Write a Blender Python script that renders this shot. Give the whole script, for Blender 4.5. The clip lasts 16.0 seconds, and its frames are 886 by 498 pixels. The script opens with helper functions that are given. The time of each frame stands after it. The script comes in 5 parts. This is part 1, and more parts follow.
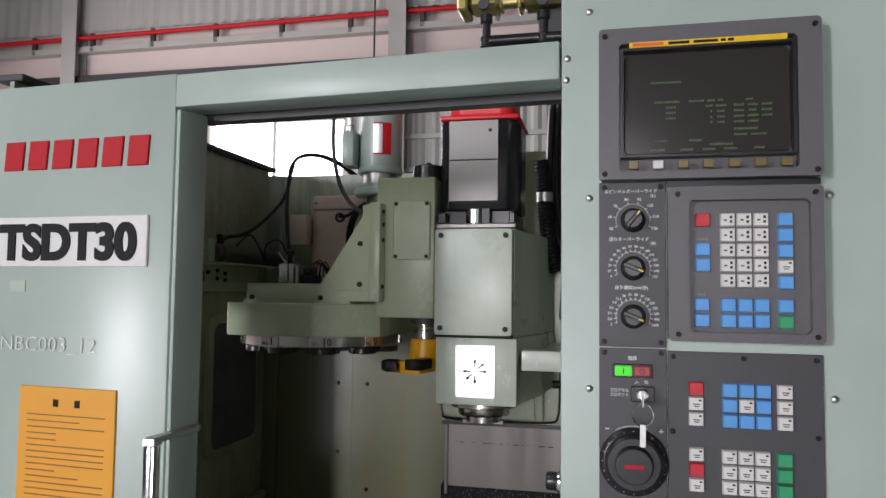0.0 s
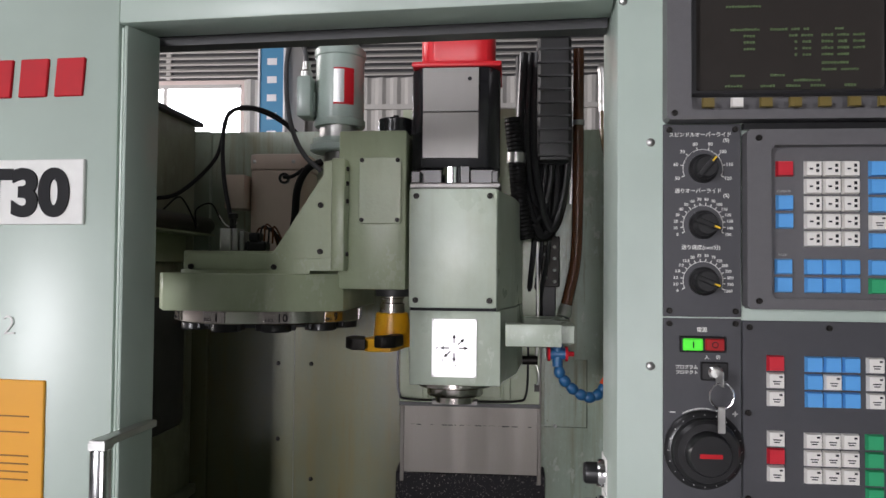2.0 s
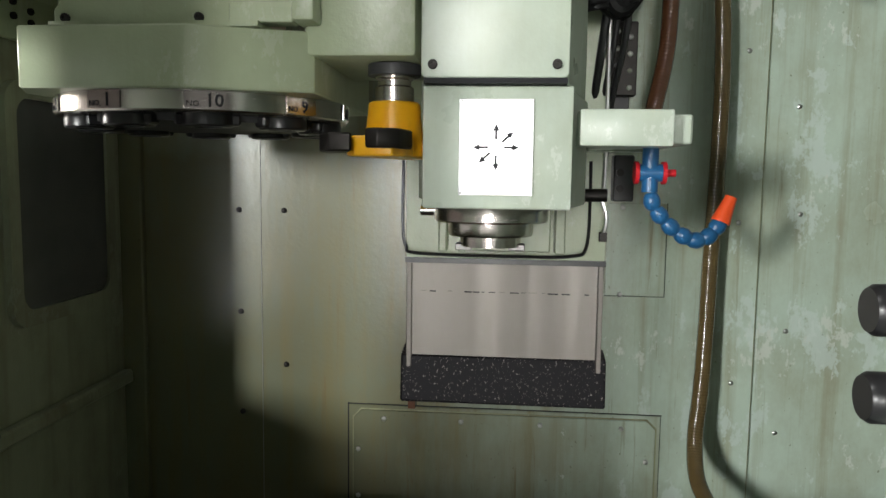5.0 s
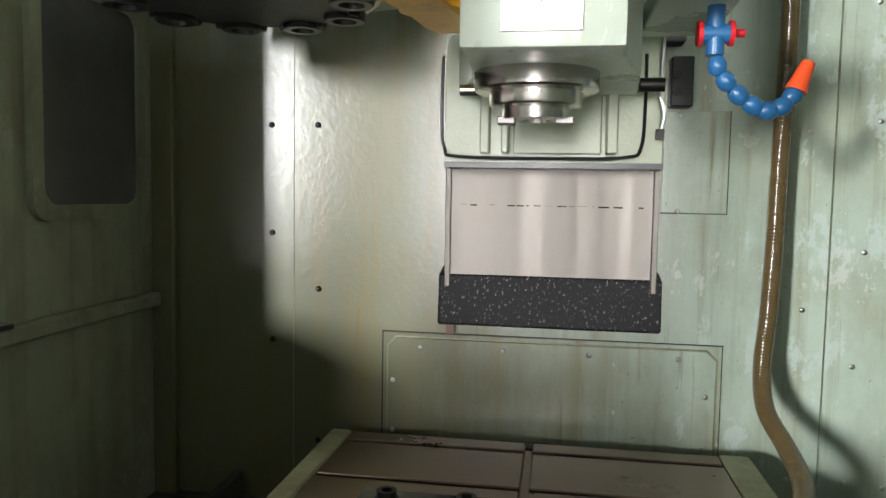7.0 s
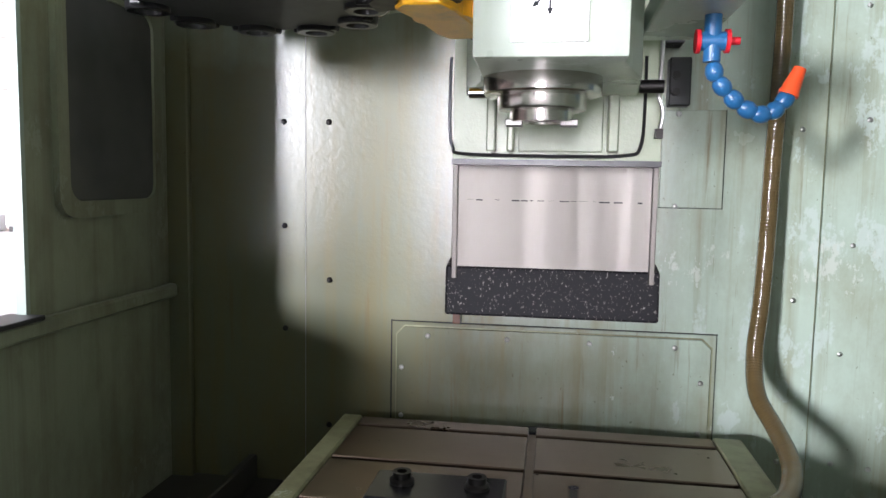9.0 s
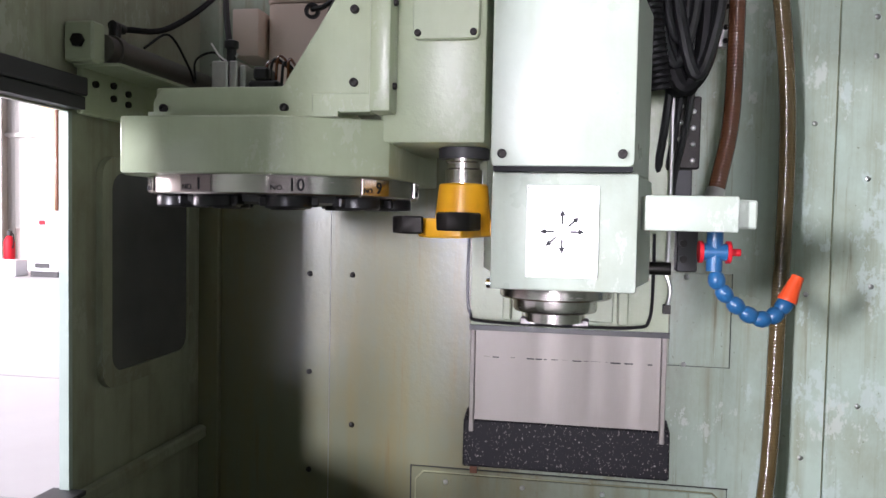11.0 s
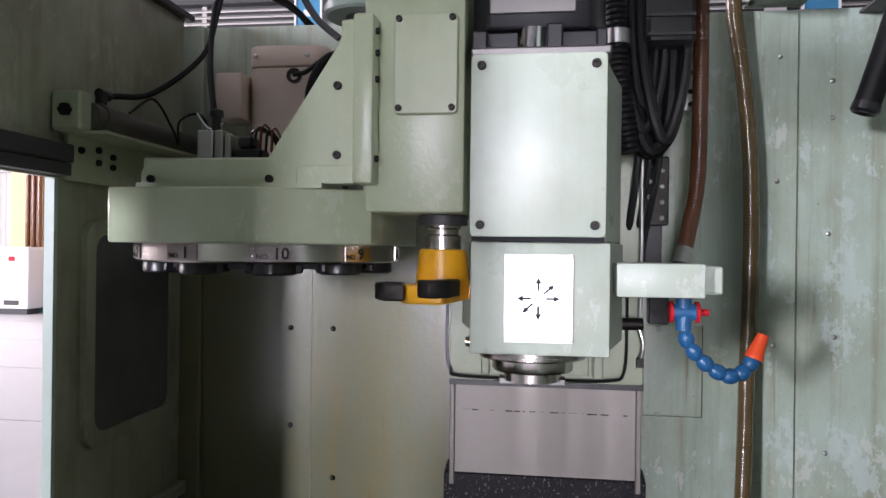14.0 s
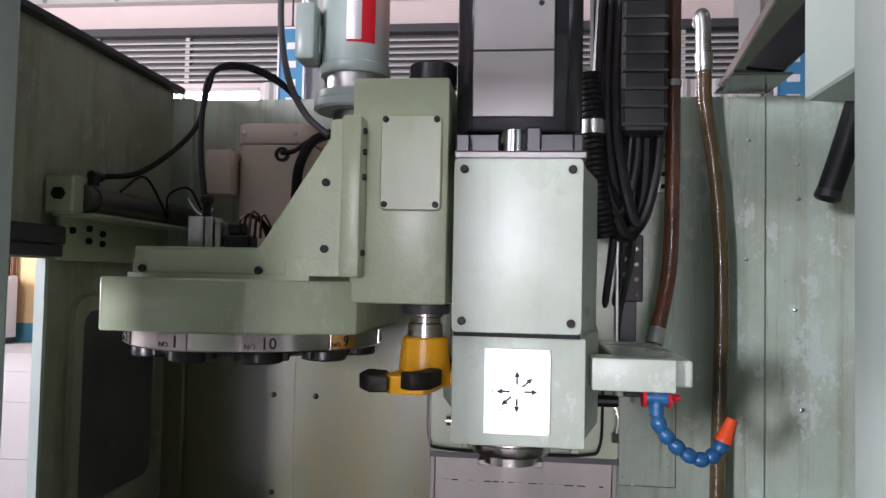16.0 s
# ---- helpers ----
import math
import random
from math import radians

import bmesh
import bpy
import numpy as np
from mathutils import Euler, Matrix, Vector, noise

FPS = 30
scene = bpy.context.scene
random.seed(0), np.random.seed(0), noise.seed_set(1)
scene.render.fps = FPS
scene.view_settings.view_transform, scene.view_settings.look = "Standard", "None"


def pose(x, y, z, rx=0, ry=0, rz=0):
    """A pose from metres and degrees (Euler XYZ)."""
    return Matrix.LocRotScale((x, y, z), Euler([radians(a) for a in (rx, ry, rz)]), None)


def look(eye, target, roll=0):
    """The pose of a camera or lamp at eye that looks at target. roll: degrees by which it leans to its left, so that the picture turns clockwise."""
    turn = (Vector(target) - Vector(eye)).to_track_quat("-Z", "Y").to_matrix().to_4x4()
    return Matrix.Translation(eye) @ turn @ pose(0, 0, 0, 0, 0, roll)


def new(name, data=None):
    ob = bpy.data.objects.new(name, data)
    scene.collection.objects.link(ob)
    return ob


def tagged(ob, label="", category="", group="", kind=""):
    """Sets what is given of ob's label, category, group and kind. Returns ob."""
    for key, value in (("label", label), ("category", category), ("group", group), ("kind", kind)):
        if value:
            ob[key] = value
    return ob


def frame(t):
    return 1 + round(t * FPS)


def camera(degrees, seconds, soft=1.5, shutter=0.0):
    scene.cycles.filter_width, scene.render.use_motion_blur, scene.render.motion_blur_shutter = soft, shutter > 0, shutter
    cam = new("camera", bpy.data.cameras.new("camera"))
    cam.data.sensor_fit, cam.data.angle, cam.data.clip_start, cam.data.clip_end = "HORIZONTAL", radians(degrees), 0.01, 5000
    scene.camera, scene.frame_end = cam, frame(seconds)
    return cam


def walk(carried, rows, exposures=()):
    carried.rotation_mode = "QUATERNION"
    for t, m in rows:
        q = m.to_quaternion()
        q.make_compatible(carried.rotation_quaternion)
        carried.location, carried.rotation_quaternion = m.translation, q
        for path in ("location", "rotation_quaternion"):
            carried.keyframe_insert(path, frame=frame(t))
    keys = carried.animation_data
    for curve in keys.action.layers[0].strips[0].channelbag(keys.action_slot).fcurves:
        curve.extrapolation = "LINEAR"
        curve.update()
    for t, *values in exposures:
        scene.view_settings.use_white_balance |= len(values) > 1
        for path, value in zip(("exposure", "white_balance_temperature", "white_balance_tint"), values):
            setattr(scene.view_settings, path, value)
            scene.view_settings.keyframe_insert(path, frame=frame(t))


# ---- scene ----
cam = camera(62.2, 16.0)
PATH = [
    (0, (0.133, 0.259, 1.569), (-0.318, 2.204, 1.689), 0.7),
    (0.5, (0.02, 0.278, 1.566), (-0.348, 2.241, 1.672), 0.4),
    (1, (-0.044, 0.286, 1.564), (-0.32, 2.264, 1.663), 0.7),
    (1.5, (-0.064, 0.305, 1.56), (-0.265, 2.294, 1.643), 0.5),
    (2, (-0.029, 0.386, 1.554), (-0.203, 2.377, 1.612), 0.5),
    (2.5, (0.034, 0.519, 1.554), (-0.239, 2.501, 1.536), 0.8),
    (3, (0.049, 0.616, 1.529), (-0.294, 2.583, 1.417), 2.2),
    (3.5, (-0.014, 0.701, 1.513), (-0.23, 2.679, 1.309), 1.6),
    (4, (-0.085, 0.761, 1.49), (-0.233, 2.738, 1.226), 0.3),
    (6.5, (-0.103, 0.92, 1.247), (-0.389, 2.897, 1.17), 1.4),
    (7, (-0.095, 0.919, 1.227), (-0.403, 2.89, 1.08), 1.0),
    (7.5, (-0.094, 0.91, 1.221), (-0.406, 2.879, 1.068), 0.9),
    (8, (-0.097, 0.897, 1.196), (-0.397, 2.865, 1.008), 1.0),
    (8.5, (-0.096, 0.889, 1.22), (-0.394, 2.851, 0.973), 0.9),
    (9, (-0.106, 0.871, 1.242), (-0.401, 2.841, 1.056), 1.0),
    (9.5, (-0.113, 0.852, 1.302), (-0.431, 2.822, 1.174), 1.2),
    (10, (-0.107, 0.842, 1.366), (-0.45, 2.809, 1.256), 1.2),
    (12.5, (-0.11, 0.809, 1.461), (-0.425, 2.784, 1.417), 1.0),
    (13, (-0.11, 0.806, 1.466), (-0.412, 2.782, 1.435), 1.0),
    (13.5, (-0.109, 0.8, 1.473), (-0.394, 2.78, 1.46), 0.6),
    (14, (-0.109, 0.797, 1.478), (-0.384, 2.778, 1.479), 0.7),
    (14.5, (-0.107, 0.789, 1.497), (-0.38, 2.77, 1.525), 0.8),
    (15, (-0.109, 0.779, 1.52), (-0.37, 2.762, 1.568), 1.0),
    (15.5, (-0.106, 0.768, 1.534), (-0.347, 2.751, 1.62), 1.3),
    (16, (-0.109, 0.761, 1.552), (-0.331, 2.747, 1.632), 1.2),
]
EXPOSURE = [(0, -0.66, 6500, 18), (2, -0.6, 6550, 17), (3, -0.4, 6650, 12), (4, -0.15, 6780, 7), (6.5, 0.7, 6750, 11), (7.5, 0.95, 6600, 12), (8.5, 1.1, 6350, 16), (10, 1.05, 6250, 23), (12.5, 0.4, 6200, 25), (14.5, 0.25, 6200, 25), (16, 0.1, 6250, 25)]
walk(cam, [(t, look(eye, target, roll)) for t, eye, target, roll in PATH], EXPOSURE)

# ---- world and light ----
world = bpy.data.worlds.new("world")
scene.world = world
world.use_nodes = True
wn = world.node_tree
sky = wn.nodes.new("ShaderNodeTexSky")
sky.sky_type, sky.sun_disc = "NISHITA", False
sky.sun_elevation, sky.sun_rotation = radians(48), radians(-110)
wn.links.new(sky.outputs[0], wn.nodes["Background"].inputs[0])
wn.nodes["Background"].inputs[1].default_value = 0.08


def area(name, m, sx, sy, power, colour=(1, 1, 1)):
    d = bpy.data.lights.new(name, "AREA")
    d.shape, d.size, d.size_y, d.energy, d.color = "RECTANGLE", sx, sy, power, colour
    ob = new(name, d)
    ob.matrix_world = m
    return ob


# daylight of the hall's openings: high window and gate behind the camera; added side and overhead fill
area("window_daylight", look((-8.3, -11.9, 3.0), (-0.7, 1.8, 1.4)), 1.3, 2.2, 1750, (0.95, 0.98, 1.0))
area("door_daylight", look((-0.8, -11.9, 2.1), (-0.2, 2, 1.9)), 1.9, 3.6, 620, (0.97, 0.98, 1.0))
# added lamp inside the hall that brightens its floor and far wall
area("side_fill", look((-14.5, 6.0, 4.6), (-7, 8.0, 0.0)), 7.0, 5.0, 2600, (1.0, 0.98, 0.96))
# two unseen overhead lamps, added to lift the machine's upper inside
area("overhead_fill", look((-6.5, -2.0, 9.6), (0.5, 2.0, 1.0)), 3.0, 3.0, 200, (0.96, 0.98, 1.0))
area("overhead_fill", look((9.0, 1.0, 9.4), (-0.6, 1.9, 1.7)), 3.0, 3.0, 60, (0.96, 0.98, 1.0))

# ---- materials ----


def mat(name, rough=0.5, metal=0.0):
    m = bpy.data.materials.new(name)
    m.use_nodes = True
    b = m.node_tree.nodes["Principled BSDF"]
    b.inputs["Roughness"].default_value, b.inputs["Metallic"].default_value = rough, metal
    return m, m.node_tree, b


def node(nt, kind, **kw):
    n = nt.nodes.new(kind)
    for k, v in kw.items():
        n.inputs[k].default_value = v
    return n


def noise_tex(nt, scale, detail=4.0, stretch=(1, 1, 1), rough=0.6):
    co = nt.nodes.new("ShaderNodeTexCoord")
    mp = nt.nodes.new("ShaderNodeMapping")
    mp.inputs["Scale"].default_value = stretch
    nt.links.new(co.outputs["Object"], mp.inputs[0])
    t = node(nt, "ShaderNodeTexNoise", Scale=scale, Detail=detail, Roughness=rough)
    nt.links.new(mp.outputs[0], t.inputs["Vector"])
    return t.outputs["Fac"]


def ramp(nt, src, stops):
    r = nt.nodes.new("ShaderNodeValToRGB")
    el = r.color_ramp.elements
    while len(el) < len(stops):
        el.new(0.5)
    for e, (p, c) in zip(el, stops):
        e.position = p
        e.color = (*c, 1) if len(c) == 3 else c
    nt.links.new(src, r.inputs[0])
    return r.outputs[0]


def mix(nt, fac, a, b):
    m = nt.nodes.new("ShaderNodeMix")
    m.data_type = "RGBA"
    for sock, v in ((m.inputs["Factor"], fac), (m.inputs["A"], a), (m.inputs["B"], b)):
        if isinstance(v, bpy.types.NodeSocket):
            nt.links.new(v, sock)
        elif isinstance(v, tuple):
            sock.default_value = (*v, 1)
        else:
            sock.default_value = v
    return m.outputs["Result"]


def bump(nt, b, src, strength, dist=0.002):
    n = node(nt, "ShaderNodeBump", Strength=strength, Distance=dist)
    nt.links.new(src, n.inputs["Height"])
    nt.links.new(n.outputs[0], b.inputs["Normal"])


def rough_range(nt, b, src, lo, hi):
    n = node(nt, "ShaderNodeMapRange")
    n.inputs["To Min"].default_value, n.inputs["To Max"].default_value = lo, hi
    nt.links.new(src, n.inputs[0])
    nt.links.new(n.outputs[0], b.inputs["Roughness"])


def paint(name, colour, rough=0.4, dirt=0.12, dirt_colour=(0.2, 0.18, 0.08), scale=6.0, peel=0.05, streak=0.0, chips=0.0, spec=0.5, film_shade=None):
    """Painted sheet steel: slight mottling, grime, vertical streaks, orange peel, chipped spots."""
    m, nt, b = mat(name, rough)
    big = noise_tex(nt, scale, 5)
    fine = noise_tex(nt, scale * 25, 2)
    dark = tuple(c * 0.86 for c in colour)
    col = mix(nt, ramp(nt, big, [(0.35, (0, 0, 0)), (0.7, (1, 1, 1))]), colour, dark)
    along = None
    if film_shade:
        # old olive coolant film plus painted shade; its ragged edge ends before the right-hand sheet
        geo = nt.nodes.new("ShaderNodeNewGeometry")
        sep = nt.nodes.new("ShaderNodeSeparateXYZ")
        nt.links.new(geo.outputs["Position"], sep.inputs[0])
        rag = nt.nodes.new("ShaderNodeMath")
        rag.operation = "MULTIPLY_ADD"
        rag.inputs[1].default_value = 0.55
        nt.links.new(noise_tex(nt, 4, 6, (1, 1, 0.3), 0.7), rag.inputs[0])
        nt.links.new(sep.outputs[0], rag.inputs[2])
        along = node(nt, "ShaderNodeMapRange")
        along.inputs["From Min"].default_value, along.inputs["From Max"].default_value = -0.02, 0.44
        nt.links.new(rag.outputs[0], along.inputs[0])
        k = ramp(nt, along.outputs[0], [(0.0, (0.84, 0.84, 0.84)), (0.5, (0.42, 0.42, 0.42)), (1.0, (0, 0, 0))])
        # film and shade tint weaken above a ragged line below the magazine
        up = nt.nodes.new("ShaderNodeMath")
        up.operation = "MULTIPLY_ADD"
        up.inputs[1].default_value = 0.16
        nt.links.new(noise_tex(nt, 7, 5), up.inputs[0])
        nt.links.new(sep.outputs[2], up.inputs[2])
        film_top = node(nt, "ShaderNodeMapRange")
        film_top.inputs["From Min"].default_value, film_top.inputs["From Max"].default_value = 1.50, 1.66
        film_top.inputs["To Min"].default_value, film_top.inputs["To Max"].default_value = 1.0, 0.25
        nt.links.new(up.outputs[0], film_top.inputs[0])
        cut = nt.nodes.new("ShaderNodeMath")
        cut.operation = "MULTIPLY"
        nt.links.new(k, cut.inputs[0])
        nt.links.new(film_top.outputs[0], cut.inputs[1])
        col = mix(nt, cut.outputs[0], col, film_shade)
    if dirt:
        blot = noise_tex(nt, scale * 1.7, 6, (1, 1, 0.6), 0.7)
        k = ramp(nt, blot, [(0.42, (0, 0, 0)), (0.76, (dirt, dirt, dirt))])
        col = mix(nt, k, col, dirt_colour)
    if streak:
        st = noise_tex(nt, 34, 4, (1, 1, 0.035), 0.65)
        k = ramp(nt, st, [(0.5, (0, 0, 0)), (0.78, (streak, streak, streak))])
        col = mix(nt, k, col, dirt_colour)
    if chips:
        ch = noise_tex(nt, 55, 5, (1, 1, 0.55), 0.75)
        gate = noise_tex(nt, 5, 2)
        mul = nt.nodes.new("ShaderNodeMath")
        mul.operation = "MULTIPLY"
        nt.links.new(ch, mul.inputs[0])
        nt.links.new(gate, mul.inputs[1])
        if along:
            part_ = node(nt, "ShaderNodeMapRange")
            part_.inputs["To Min"].default_value, part_.inputs["To Max"].default_value = 0.76, 1.0
            nt.links.new(along.outputs[0], part_.inputs[0])
            m2 = nt.nodes.new("ShaderNodeMath")
            m2.operation = "MULTIPLY"
            nt.links.new(gate, m2.inputs[0])
            nt.links.new(part_.outputs[0], m2.inputs[1])
            nt.links.new(m2.outputs[0], mul.inputs[1])
        k = ramp(nt, mul.outputs[0], [(0.335, (0, 0, 0)), (0.36, (chips, chips, chips))])
        col = mix(nt, k, col, (0.62, 0.66, 0.6))
    if film_shade:
        # paint worn through to pale primer in ragged patches, thinning out towards the oily side
        bare = nt.nodes.new("ShaderNodeMath")
        bare.operation = "MULTIPLY"
        nt.links.new(noise_tex(nt, 11, 8, (1, 1, 0.6), 0.72), bare.inputs[0])
        nt.links.new(along.outputs[0], bare.inputs[1])
        k = ramp(nt, bare.outputs[0], [(0.56, (0, 0, 0)), (0.585, (0.7, 0.7, 0.7))])
        col = mix(nt, k, col, (0.53, 0.62, 0.57))
        # rusty runs of dried oil and fine splashes
        runs = noise_tex(nt, 60, 5, (1, 1, 0.05), 0.7)
        k = ramp(nt, runs, [(0.60, (0, 0, 0)), (0.72, (0.6, 0.6, 0.6))])
        col = mix(nt, k, col, (0.17, 0.12, 0.05))
        k = ramp(nt, noise_tex(nt, 150, 3, (1, 1, 0.7), 0.6), [(0.69, (0, 0, 0)), (0.73, (0.55, 0.55, 0.55))])
        col = mix(nt, k, col, (0.10, 0.08, 0.04))
    nt.links.new(col, b.inputs["Base Color"])
    b.inputs["Specular IOR Level"].default_value = spec
    rough_range(nt, b, big, rough * 0.8, rough * 1.25)
    bump(nt, b, fine, peel, 0.001)
    return m


def metal(name, colour, rough, stretch=(1, 1, 1), scale=60, var=0.25, dirt=0.0):
    m, nt, b = mat(name, rough, 1.0)
    g = noise_tex(nt, scale, 4, stretch)
    col = mix(nt, g, tuple(c * (1 - var) for c in colour), colour)
    if dirt:
        k = ramp(nt, noise_tex(nt, 9, 6, (1, 1, 0.25), 0.7), [(0.45, (0, 0, 0)), (0.75, (dirt, dirt, dirt))])
        col = mix(nt, k, col, (0.16, 0.13, 0.1))
    nt.links.new(col, b.inputs["Base Color"])
    rough_range(nt, b, g, rough * 0.7, rough * 1.35)
    bump(nt, b, g, 0.04, 0.0005)
    return m


def plain(name, colour, rough=0.5, spec=0.5, var=0.12, scale=40, dirt=0.0):
    m, nt, b = mat(name, rough)
    g = noise_tex(nt, scale, 4)
    col = mix(nt, g, tuple(c * (1 - var) for c in colour), tuple(min(1, c * (1 + var)) for c in colour))
    if dirt:
        k = ramp(nt, noise_tex(nt, 14, 5), [(0.5, (0, 0, 0)), (0.75, (dirt, dirt, dirt))])
        col = mix(nt, k, col, (0.07, 0.05, 0.03))
    nt.links.new(col, b.inputs["Base Color"])
    b.inputs["Specular IOR Level"].default_value = spec
    rough_range(nt, b, g, rough * 0.85, rough * 1.15)
    bump(nt, b, g, 0.05, 0.0005)
    return m


def glow(name, colour, strength):
    m, nt, b = mat(name, 0.5)
    b.inputs["Base Color"].default_value = (*colour, 1)
    b.inputs["Emission Color"].default_value = (*colour, 1)
    b.inputs["Emission Strength"].default_value = strength
    return m


M = {}
M["front"] = paint("sage_paint_front", (0.42, 0.51, 0.45), 0.33, 0.05, scale=3.0, peel=0.03)
M["frame"] = paint("sage_paint_frame", (0.43, 0.52, 0.46), 0.36, 0.05, scale=4.0, peel=0.03)
# oily wall; its olive film is darkened to deepen the left side's shade
M["wall"] = paint("sage_paint_oily_shaded_wall", (0.47, 0.57, 0.475), 0.25, 0.55, (0.20, 0.15, 0.05), 3.6, 0.3, 0.55, 0.6, spec=0.8, film_shade=(0.102, 0.092, 0.036))
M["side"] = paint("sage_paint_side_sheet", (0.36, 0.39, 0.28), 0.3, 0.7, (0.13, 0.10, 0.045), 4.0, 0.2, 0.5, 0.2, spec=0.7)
M["cast"] = paint("sage_paint_casting", (0.43, 0.495, 0.335), 0.3, 0.2, (0.22, 0.2, 0.08), 7.0, 0.35, 0.14, 0.2)
M["head"] = paint("sage_paint_spindle_head", (0.50, 0.57, 0.48), 0.28, 0.25, (0.26, 0.24, 0.1), 7.0, 0.2, 0.16, 0.5)
M["steel"] = metal("machined_steel", (0.62, 0.58, 0.54), 0.24, (1, 1, 6), 30)
M["cover"] = metal("brushed_way_cover", (0.37, 0.34, 0.315), 0.55, (1, 1, 0.03), 45, 0.18, 0.22)
M["table"] = metal("oily_table_iron", (0.25, 0.185, 0.14), 0.3, (1, 1.5, 1), 12, 0.22, 0.5)
M["oldgreen"] = paint("worn_oily_green", (0.25, 0.26, 0.14), 0.45, 0.8, (0.08, 0.06, 0.03), 12.0, 0.1, 0, 0.4)
M["bottle"] = paint("glossy_dark_green", (0.055, 0.065, 0.045), 0.14, 0.1, (0.03, 0.03, 0.02), 6.0, 0.03)
M["chrome"] = metal("chrome", (0.8, 0.8, 0.8), 0.12, var=0.08)
M["bolt"] = metal("bolt_steel", (0.045, 0.042, 0.04), 0.5)
M["zinc"] = metal("zinc_plated_steel", (0.58, 0.58, 0.56), 0.35)
M["alu"] = metal("grey_cast_aluminium", (0.26, 0.25, 0.24), 0.42, (1, 1, 0.2), 25)
M["brass"] = metal("tarnished_brass", (0.50, 0.42, 0.18), 0.38)
M["black"] = plain("black_plastic", (0.012, 0.012, 0.013), 0.32)
M["rubber"] = plain("black_rubber", (0.006, 0.006, 0.0065), 0.5, 0.25)
M["motor"] = plain("black_motor_enamel", (0.014, 0.014, 0.016), 0.25)
M["red"] = plain("red_plastic_cap", (0.72, 0.02, 0.03), 0.35)
M["yellow"] = plain("yellow_enamel", (0.85, 0.42, 0.01), 0.35, dirt=0.5, scale=20)
M["blue"] = plain("blue_plastic", (0.015, 0.10, 0.24), 0.35)
M["orange"] = plain("orange_plastic", (0.85, 0.09, 0.02), 0.4)
M["amber"] = plain("amber_plastic_hose", (0.105, 0.072, 0.030), 0.16, 0.8, 0.2)
M["copper"] = plain("brown_plastic_hose", (0.115, 0.042, 0.018), 0.25, 0.7, 0.25)
M["pink"] = plain("beige_motor_paint", (0.60, 0.50, 0.42), 0.4, dirt=0.1, scale=12)
M["teal"] = paint("pale_teal_motor_paint", (0.36, 0.44, 0.40), 0.3, 0.12, scale=12)
M["panel"] = plain("charcoal_panel", (0.055, 0.055, 0.062), 0.45, scale=150, var=0.1)
M["panel2"] = plain("charcoal_bezel", (0.11, 0.107, 0.112), 0.42, scale=150, var=0.1)
M["keywhite"] = plain("ivory_key", (0.72, 0.70, 0.66), 0.4)
M["keyblue"] = plain("blue_key", (0.09, 0.34, 0.72), 0.4)
M["keyred"] = plain("red_key", (0.55, 0.015, 0.03), 0.4)
M["keygreen"] = plain("green_key", (0.02, 0.33, 0.14), 0.4)
M["keyolive"] = plain("smoked_soft_key", (0.16, 0.12, 0.035), 0.3)
M["white"] = plain("white_print", (0.75, 0.75, 0.72), 0.5)
M["grey"] = plain("grey_print", (0.3, 0.3, 0.3), 0.5)
M["ink"] = plain("black_print", (0.012, 0.012, 0.014), 0.6, 0.2)
M["redprint"] = plain("red_lettering", (0.50, 0.012, 0.02), 0.55, 0.25)
M["label"] = metal("brushed_label_plate", (0.8, 0.8, 0.8), 0.42, (1, 30, 1), 20, 0.06)
M["noticeprint"] = plain("brown_notice_print", (0.25, 0.10, 0.01), 0.5)
M["orangepaper"] = plain("orange_notice", (0.80, 0.36, 0.02), 0.5, scale=8, var=0.08)
M["yellowstrip"] = plain("yellow_name_strip", (0.80, 0.52, 0.01), 0.4)
M["orangeprint"] = plain("orange_print", (0.75, 0.12, 0.02), 0.4)
# brownish base colour stands in for the room's reflection on the dark glass
M["screen"] = plain("crt_glass_sheen", (0.035, 0.031, 0.028), 0.16, 0.7)
M["crt"] = glow("crt_green", (0.08, 0.13, 0.05), 0.12)
M["lampgreen"] = glow("green_lamp", (0.05, 0.62, 0.03), 0.9)
M["lampred"] = plain("red_lamp", (0.35, 0.01, 0.012), 0.3)
M["floor"] = plain("hall_concrete", (0.42, 0.42, 0.42), 0.5, scale=2.5, var=0.12)
M["hall"] = plain("hall_plaster", (0.62, 0.52, 0.49), 0.8, scale=1.5, var=0.05)
M["clad"] = plain("hall_cladding", (0.42, 0.41, 0.39), 0.5, scale=1.5, var=0.08)
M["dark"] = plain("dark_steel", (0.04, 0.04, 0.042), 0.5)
# for unseen hall surfaces, kept dark so little light bounces into the machine
M["gloom"] = plain("dark_bounce_damping_cladding", (0.10, 0.097, 0.094), 0.7, scale=1.5, var=0.1)
M["tray"] = plain("oil_blackened_tray", (0.05, 0.047, 0.04), 0.3, scale=6, var=0.35)
M["ochre"] = plain("ochre_plaster", (0.72, 0.50, 0.25), 0.7, scale=2)
M["tealpaint"] = plain("teal_dado", (0.05, 0.22, 0.30), 0.6, scale=2)
M["cabinet"] = plain("pale_grey_cabinet", (0.66, 0.66, 0.68), 0.5)
M["signblue"] = plain("blue_sign", (0.04, 0.20, 0.36), 0.5, var=0.05)
M["daylight"] = glow("daylight_backdrop", (0.93, 0.95, 1.0), 16.0)
M["daygate"] = glow("gate_backdrop", (0.93, 0.95, 1.0), 1.0)
# smoked pane, its grey lifted to carry a reflected sheen in the colour
m_, nt_, b_ = mat("smoked_window_sheen", 0.18)
